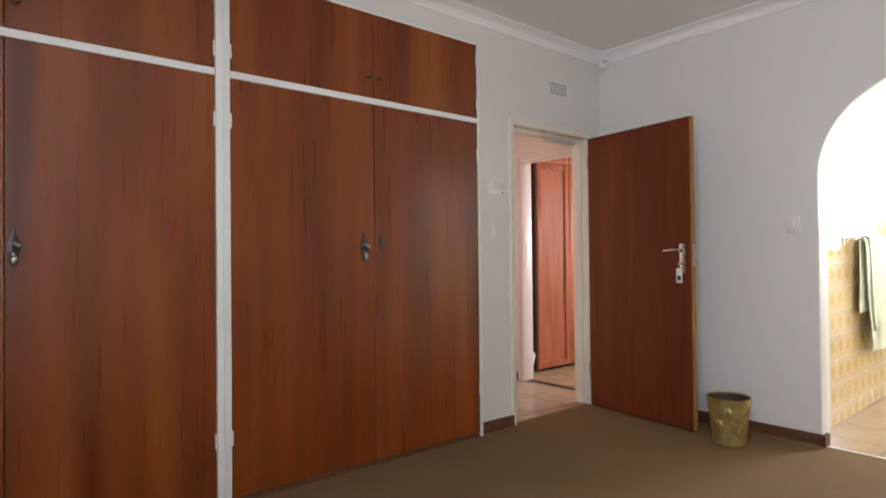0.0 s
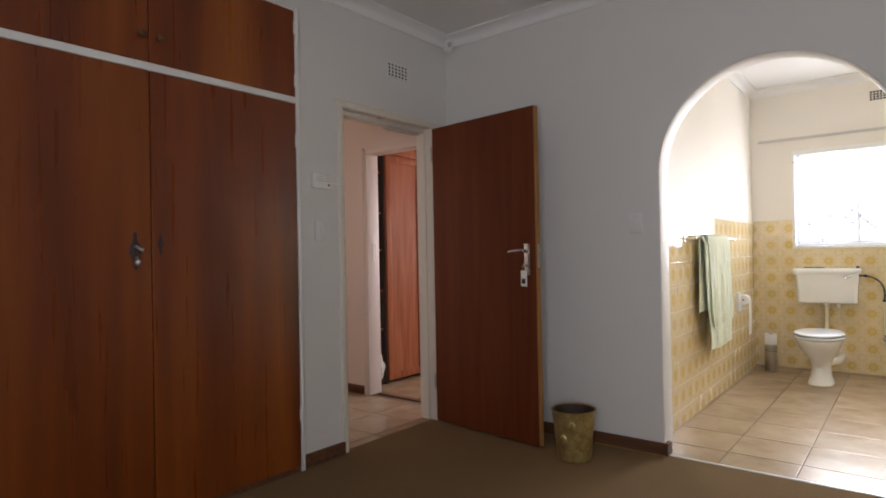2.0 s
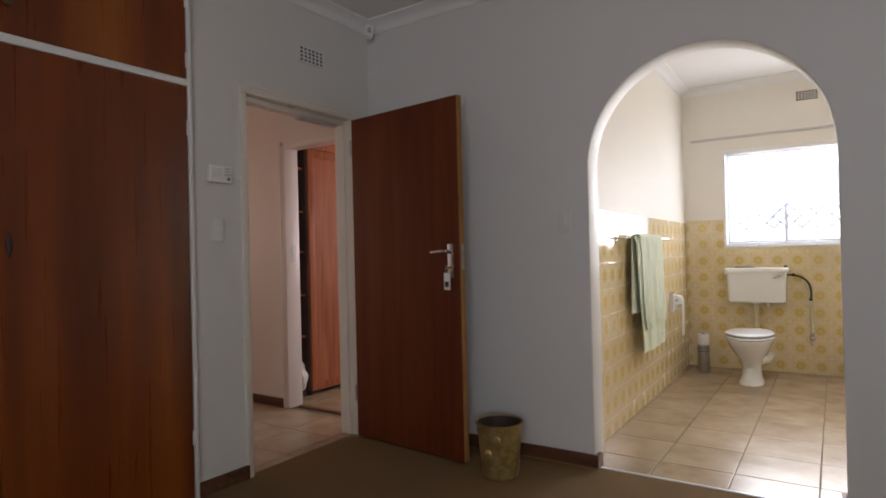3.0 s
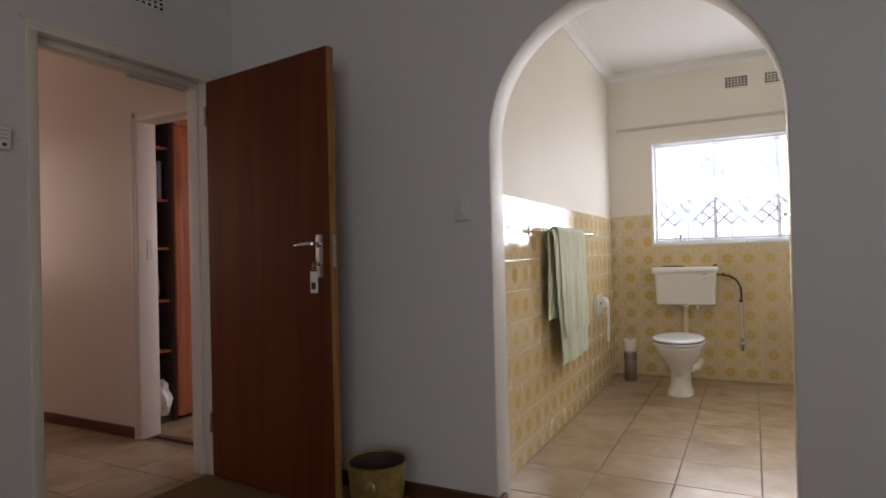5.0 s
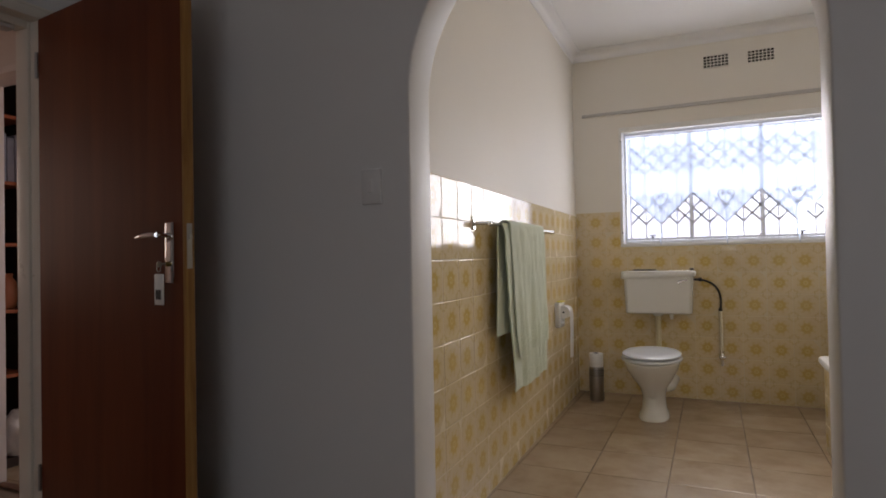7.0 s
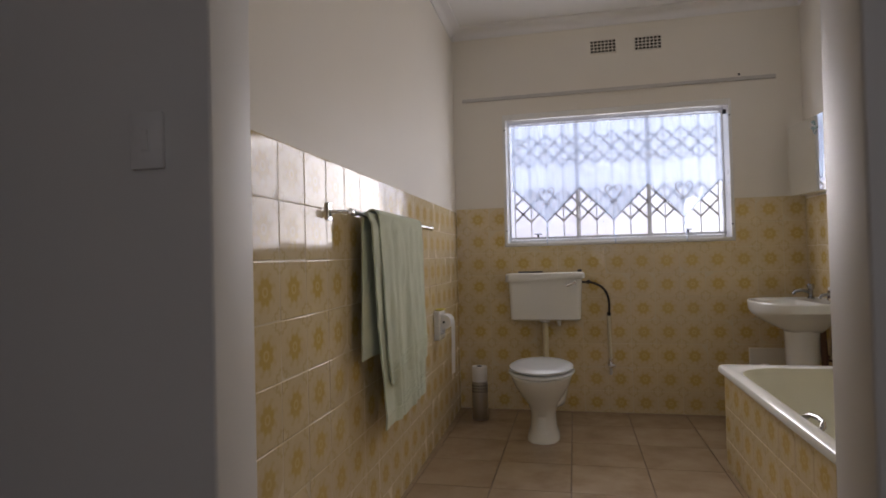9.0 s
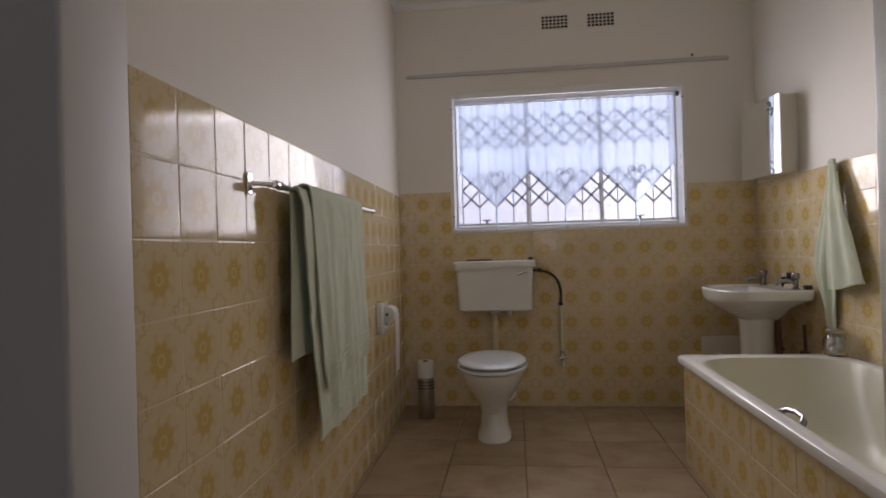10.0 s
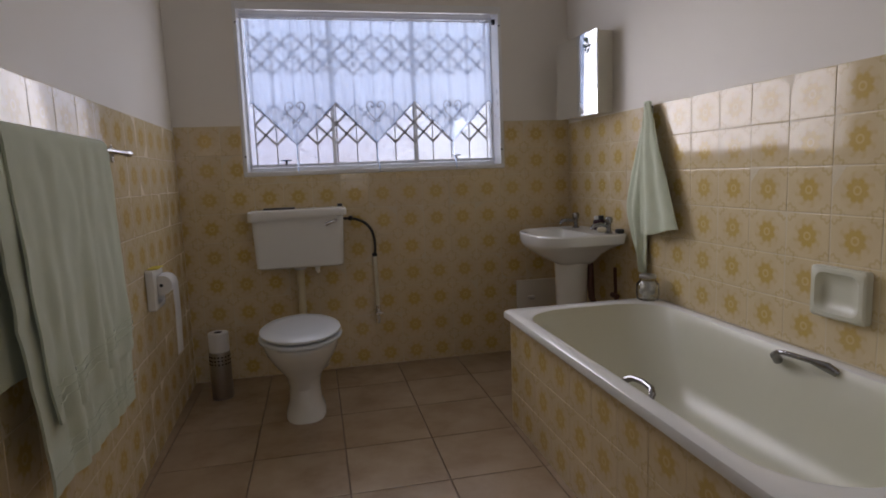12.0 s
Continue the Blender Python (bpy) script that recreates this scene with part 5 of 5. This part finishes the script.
for x, y, h, r, m, lab in ((2.735, RIGHT + 0.045, 0.075, 0.019, M_BOTTLE, "small dark bottle on the wash basin"), (2.690, RIGHT + 0.040, 0.080, 0.022, M_BOTTLE, "small dark brown jar on the wash basin")):
    b = thing("small_bottle", lab, "bottle", (x, y, 0.786), "toiletries on the basin")
    part("bottle_body", lathe([(r * 0.9, 0.787), (r, 0.791), (r, 0.787 + h * 0.65), (r * 0.6, 0.787 + h * 0.75)], x, y, 18), m, b)
    part("cap", lathe([(r * 0.7, 0.787 + h * 0.74), (r * 0.7, 0.787 + h)], x, y, 16), M_PLASTIC if r < 0.02 else M_BLACK, b, "screw cap")
soap = loft([oval(2.600, RIGHT + 0.075, 0.042, 0.026, 0.7885, 20), oval(2.600, RIGHT + 0.075, 0.046, 0.030, 0.796, 20), oval(2.600, RIGHT + 0.075, 0.044, 0.028, 0.806, 20), oval(2.600, RIGHT + 0.075, 0.030, 0.018, 0.811, 20)])
solid("soap_bar", soap, M_CREAMPIPE, "cream bar of soap on the wash basin", "soap", (2.600, RIGHT + 0.075, 0.788))
solid("nail_brush", boxed(2.455, RIGHT + 0.030, 0.788, 2.495, RIGHT + 0.065, 0.812, bev=0.006, seg=2), M_BLACK, "small black nail brush on the wash basin", "nail brush", (2.475, RIGHT + 0.05, 0.788))
ab = thing("access_panel", "pale painted board leaning behind the wash basin", "board", (3.16, -1.82, 0))
part("board", boxed(3.158, -1.98, 0.0, 3.176, -1.700, 0.450, bev=0.003), M_BATHWALL, ab)
part("knob", lathe([(0.02, 0.33), (0.025, 0.34), (0.02, 0.35)], 3.150, -1.79, 14), M_BATTEN, ab)

# ---- mirror cabinet ----
mc = thing("mirror_cabinet", "cream bathroom cabinet with a mirror front", "mirror cabinet", (2.780, RIGHT, 1.40))
MF = RIGHT + 0.100
part("case", boxed(2.630, RIGHT, 1.410, 3.015, MF - 0.008, 1.832, bev=0.003), M_CABINET, mc, "cream painted case")
md = part("mirror_door", boxed(0.0, -0.016, 1.408, 0.412, -0.0072, 1.832), M_CABINET, mc, "cream painted door standing slightly open", True)
md.matrix_basis = chain(mc).inverted() @ pose(2.606, MF + 0.004, 0, 0, 0, 6.0)
part("mirror", boxed(-0.002, -0.007, 1.406, 0.414, 0.0, 1.834, bev=0.0015), M_MIRROR, md, "plain mirror glass", True)
for k in range(7):
    bm = bmesh.new()
    a = k * 1.9
    bmesh.ops.create_circle(bm, cap_ends=True, radius=0.019, segments=10)
    bm.transform(Matrix.Translation((0.085 + 0.030 * math.cos(a) + 0.01 * (k % 3), 0.0006 + 0.0002 * k, 1.770 + 0.032 * math.sin(a * 1.3))) @ Matrix.Rotation(a, 4, "Y") @ Matrix.Rotation(radians(90), 4, "X") @ Matrix.Diagonal((1.0, 0.38, 1, 1)))
    part("leaf_sticker", bm, M_GREEN, md, "dark green leaf sticker", True)

# ---- towel on the hook ----
hk = thing("towel_hook", "small chrome hook on the tiles", "hook", (2.243, RIGHT, 1.398))
part("stem", tube([(2.243, RIGHT + 0.009, 1.398), (2.243, RIGHT + 0.035, 1.396), (2.243, RIGHT + 0.048, 1.409)], 0.005, 10), M_CHROME, hk)
part("plate", boxed(2.231, RIGHT + 0.0085, 1.362, 2.255, RIGHT + 0.013, 1.402, bev=0.003), M_CHROME, hk)


def hung_sheet(left, right, low_l, low_r, lift, seed, nu=30, nv=40):
    """Cloth from the hook down; left(v) and right(v) are its side edges, v from 0 at the hook to 1."""
    bm = bmesh.new()
    rows = []
    for i in range(nu + 1):
        u = i / nu
        row = []
        for j in range(nv + 1):
            v = j / nv
            x = left(v) + (right(v) - left(v)) * u
            low = low_l + (low_r - low_l) * u + 0.006 * math.sin(u * 7 + seed)
            wide = min(1.0, 0.15 + 1.4 * v)
            y = RIGHT + 0.030 + (lift - 0.008) * min(1.0, 0.25 + 2.2 * v) + 0.020 * math.sin(math.pi * u) * wide + 0.007 * wide * math.sin(u * 13 + seed + v) + 0.004 * noise.noise((u * 5, v * 9, seed))
            row.append(bm.verts.new((x, y, 1.420 + (low - 1.420) * v)))
        rows.append(row)
    for a, b in zip(rows, rows[1:]):
        for k in range(nv):
            bm.faces.new((a[k], b[k], b[k + 1], a[k + 1]))
    bmesh.ops.recalc_face_normals(bm, faces=bm.faces)
    bmesh.ops.solidify(bm, geom=bm.faces[:], thickness=0.006)
    return bm


ht = thing("face_towel", "pale green towel hanging from a hook above the bath", "towel", (2.243, RIGHT + 0.05, 1.40), "pale green towels")
part("back_fold", hung_sheet(lambda v: 2.262 + 0.18 * math.sin(min(v / 0.68, 1.0) * math.pi / 2) ** 1.3 - 0.12 * max(0, v - 0.68) / 0.32, lambda v: 2.228 + 0.030 * v, 0.640, 0.610, 0.0, 0.4), M_TOWEL, ht)
part("front_fold", hung_sheet(lambda v: 2.262 + 0.008 * v, lambda v: 2.226 - 0.250 * v ** 0.9, 0.800, 0.845, 0.026, 1.9), M_TOWEL, ht)

# ---- soap dish ----
sd = thing("soap_dish", "white ceramic soap dish set into the tiles", "soap dish", (1.193, RIGHT, 0.70))
dl = [rounded(0, 0, 0.098, 0.080, 0.012, 0.0), rounded(0, 0, 0.098, 0.080, 0.012, 0.022), rounded(0, 0, 0.092, 0.074, 0.014, 0.028), rounded(0, 0, 0.078, 0.062, 0.030, 0.028), rounded(0, 0, 0.072, 0.056, 0.030, 0.020), rounded(0, 0, 0.060, 0.044, 0.026, 0.010), rounded(0, 0, 0.030, 0.020, 0.012, 0.007)]
bm = loft(dl)
bm.transform(Matrix.Translation((1.193, RIGHT + 0.009, 0.716)) @ Matrix.Rotation(radians(-90), 4, "X"))
part("dish", bm, M_CREAMP, sd)

# ---- tiles, last ----
PZ = 0.1600
TOP_LEFT, TOP_BACK, TOP_RIGHT = 1.408, 1.428, 1.404
THICK, JOINT = 0.0045, 0.0014
tile_meshes = {}


def tile_mesh(x0, x1, z0, z1, thick, mat, joint, chamfer=0.0014):
    """A tile with eased edges; its origin is the middle of the uncut tile, local -y is out of the wall."""
    key_t = (round(x0, 4), round(x1, 4), round(z0, 4), round(z1, 4), mat.name)
    if key_t in tile_meshes:
        return tile_meshes[key_t]
    a0, a1, b0, b1 = x0 + joint / 2, x1 - joint / 2, z0 + joint / 2, z1 - joint / 2
    c = chamfer
    inset = (0.0, c * 0.25, c, c * 2.6)
    depth = (0.0, -(thick - c * 0.8), -(thick - c * 0.25), -thick)
    verts = [(x, d, z) for e, d in zip(inset, depth) for x, z in ((a0 + e, b0 + e), (a1 - e, b0 + e), (a1 - e, b1 - e), (a0 + e, b1 - e))]
    faces = [(k * 4 + i, k * 4 + (i + 1) % 4, k * 4 + 4 + (i + 1) % 4, k * 4 + 4 + i) for k in range(3) for i in range(4)] + [(12, 13, 14, 15)]
    me = bpy.data.meshes.new("tile")
    me.from_pydata(verts, [], faces)
    me.materials.append(mat)
    me.shade_smooth()
    me.set_sharp_from_angle(angle=radians(4))
    tile_meshes[key_t] = me
    return me


def tile_field(parent, spot, a0, a1, first, pitch, z0, z1, ztop, holes=(), dz=PZ):
    """Tiles from a0 to a1 along a wall and z0 to z1. spot(a, z) gives the pose of the tile whose middle is there and the sign of local x."""
    k0 = math.floor((a0 - first) / pitch)
    k1 = math.ceil((a1 - first) / pitch)
    r1 = math.ceil((ztop - z0) / dz)
    for k in range(k0, k1):
        la, lb = max(first + k * pitch, a0), min(first + (k + 1) * pitch, a1)
        if lb - la < 0.012:
            continue
        ca = first + (k + 0.5) * pitch
        for r in range(r1):
            zb, zt = max(ztop - (r + 1) * dz, z0), min(ztop - r * dz, z1)
            if zt - zb < 0.008:
                continue
            cz = ztop - (r + 0.5) * dz
            cuts = [(la, lb, zb, zt)]
            for ha, hb, hz0, hz1 in holes:
                rest = []
                for p0, p1, q0, q1 in cuts:
                    if p1 <= ha or p0 >= hb or q1 <= hz0 or q0 >= hz1:
                        rest.append((p0, p1, q0, q1))
                        continue
                    if p0 < ha:
                        rest.append((p0, ha, q0, q1))
                    if p1 > hb:
                        rest.append((hb, p1, q0, q1))
                    if q0 < hz0:
                        rest.append((max(p0, ha), min(p1, hb), q0, hz0))
                    if q1 > hz1:
                        rest.append((max(p0, ha), min(p1, hb), hz1, q1))
                cuts = rest
            for p0, p1, q0, q1 in cuts:
                if p1 - p0 < 0.010 or q1 - q0 < 0.008:
                    continue
                m, sign = spot(ca, cz)
                lx = sorted((sign * (p0 - ca), sign * (p1 - ca)))
                ob = new("tile", tile_mesh(lx[0], lx[1], q0 - cz, q1 - cz, THICK, M_TILE, JOINT))
                ob.parent = parent
                tilt = random.uniform(-0.45, 0.45), random.uniform(-0.45, 0.45)
                ob.matrix_basis = chain(parent).inverted() @ m @ pose(0, 0, 0, tilt[0], 0, tilt[1])


bed_left = structure("tiling_left", boxed(FRONT + 0.001, LEFT - 0.0058, 0, BACK - 0.001, LEFT + 0.004, TOP_LEFT), M_GROUT, "yellow flowered wall tiles in pale grout")
bed_back = structure("tiling_window_wall", boxed(BACK - 0.0058, RIGHT + 0.001, 0, BACK + 0.004, LEFT + 0.040, WZ0 - 0.024), M_GROUT, "yellow flowered wall tiles in pale grout")
structure("tiling_window_side", boxed(BACK - 0.0058, WY1 + 0.008, WZ0 - 0.024, BACK + 0.004, LEFT + 0.040, TOP_BACK), M_GROUT)
structure("tiling_window_corner", boxed(BACK - 0.0058, RIGHT + 0.001, WZ0 - 0.024, BACK + 0.004, WY0 - 0.008, TOP_BACK), M_GROUT)
bed_right = structure("tiling_right", boxed(FRONT + 0.001, RIGHT - 0.004, 0, BACK - 0.001, RIGHT + 0.0058, TOP_RIGHT), M_GROUT, "yellow flowered wall tiles in pale grout")
tile_field(bed_left, lambda a, z: (pose(a, LEFT - 0.002, z), 1), FRONT + 0.002, BACK - 0.010, 0.447, 0.1645, 0.0, TOP_LEFT, TOP_LEFT, dz=0.1630)
tile_field(bed_back, lambda a, z: (pose(BACK - 0.002, a, z, 0, 0, -90), -1), RIGHT + 0.003, LEFT + 0.040, -0.0193, 0.1594, 0.0, TOP_BACK, TOP_BACK, [(WY0 - 0.009, WY1 + 0.009, WZ0 - 0.023, WZ1)])
tile_field(bed_right, lambda a, z: (pose(a, RIGHT + 0.002, z, 0, 0, 180), -1), FRONT + 0.002, BACK - 0.010, 1.427, 0.1755, 0.0, TOP_RIGHT, TOP_RIGHT, dz=0.1500)
tile_field(panel_bed, lambda a, z: (pose(a, TY1 - 0.030, z, 0, 0, 180), -1), TX0, TX1 - 0.030, 0.565, 0.165, 0.0, TZ - 0.042, TZ - 0.042)


def floor_field(parent, x0, x1, y0, y1, fx, fy, pitch, mat, name="floor_tile"):
    """Square floor tiles, cut at the walls."""
    for i in range(math.floor((x0 - fx) / pitch), math.ceil((x1 - fx) / pitch)):
        for k in range(math.floor((y0 - fy) / pitch), math.ceil((y1 - fy) / pitch)):
            cx0, cy0 = fx + (i + 0.5) * pitch, fy + (k + 0.5) * pitch
            a0, a1 = max(fx + i * pitch, x0) - cx0, min(fx + (i + 1) * pitch, x1) - cx0
            b0, b1 = max(fy + k * pitch, y0) - cy0, min(fy + (k + 1) * pitch, y1) - cy0
            if a1 - a0 < 0.012 or b1 - b0 < 0.012:
                continue
            ob = new(name, tile_mesh(a0, a1, b0, b1, 0.0065, mat, 0.0045, 0.0014))
            ob.parent = parent
            ob.matrix_basis = pose(cx0, cy0, -0.0062, -90, 0, 0) @ pose(0, 0, 0, 0, 0, random.uniform(-0.05, 0.05))


bath_floor = bpy.data.objects["floor_bath_bed"]
hall_floor = bpy.data.objects["floor_passage_bed"]
floor_field(bath_floor, 0.034, BACK - 0.002, RIGHT + 0.002, LEFT + 0.044, 2.110, -0.199, 0.3680, M_FTILE)
floor_field(hall_floor, -1.33, HX0, NY + 0.032, 5.0, -0.31, 2.07, 0.3650, M_FTILE)
floor_field(bpy.data.objects["floor_study"], HX1 + 0.002, 2.48, 1.2, 3.16, 0.21, 2.12, 0.3680, M_FTILE)

# the bathroom wall with the towel rail runs slightly out of square
SWING = Matrix.Translation((0.5, LEFT, 0)) @ Matrix.Rotation(radians(0.98), 4, "Z") @ Matrix.Translation((-0.5, -LEFT, 0))
for nm in ("wall_bath_left", "tiling_left", "towel_rail", "bath_towel", "hand_towel", "toilet_paper_holder", "yellow_packet"):
    ob = bpy.data.objects[nm]
    ob.matrix_basis = SWING @ ob.matrix_basis
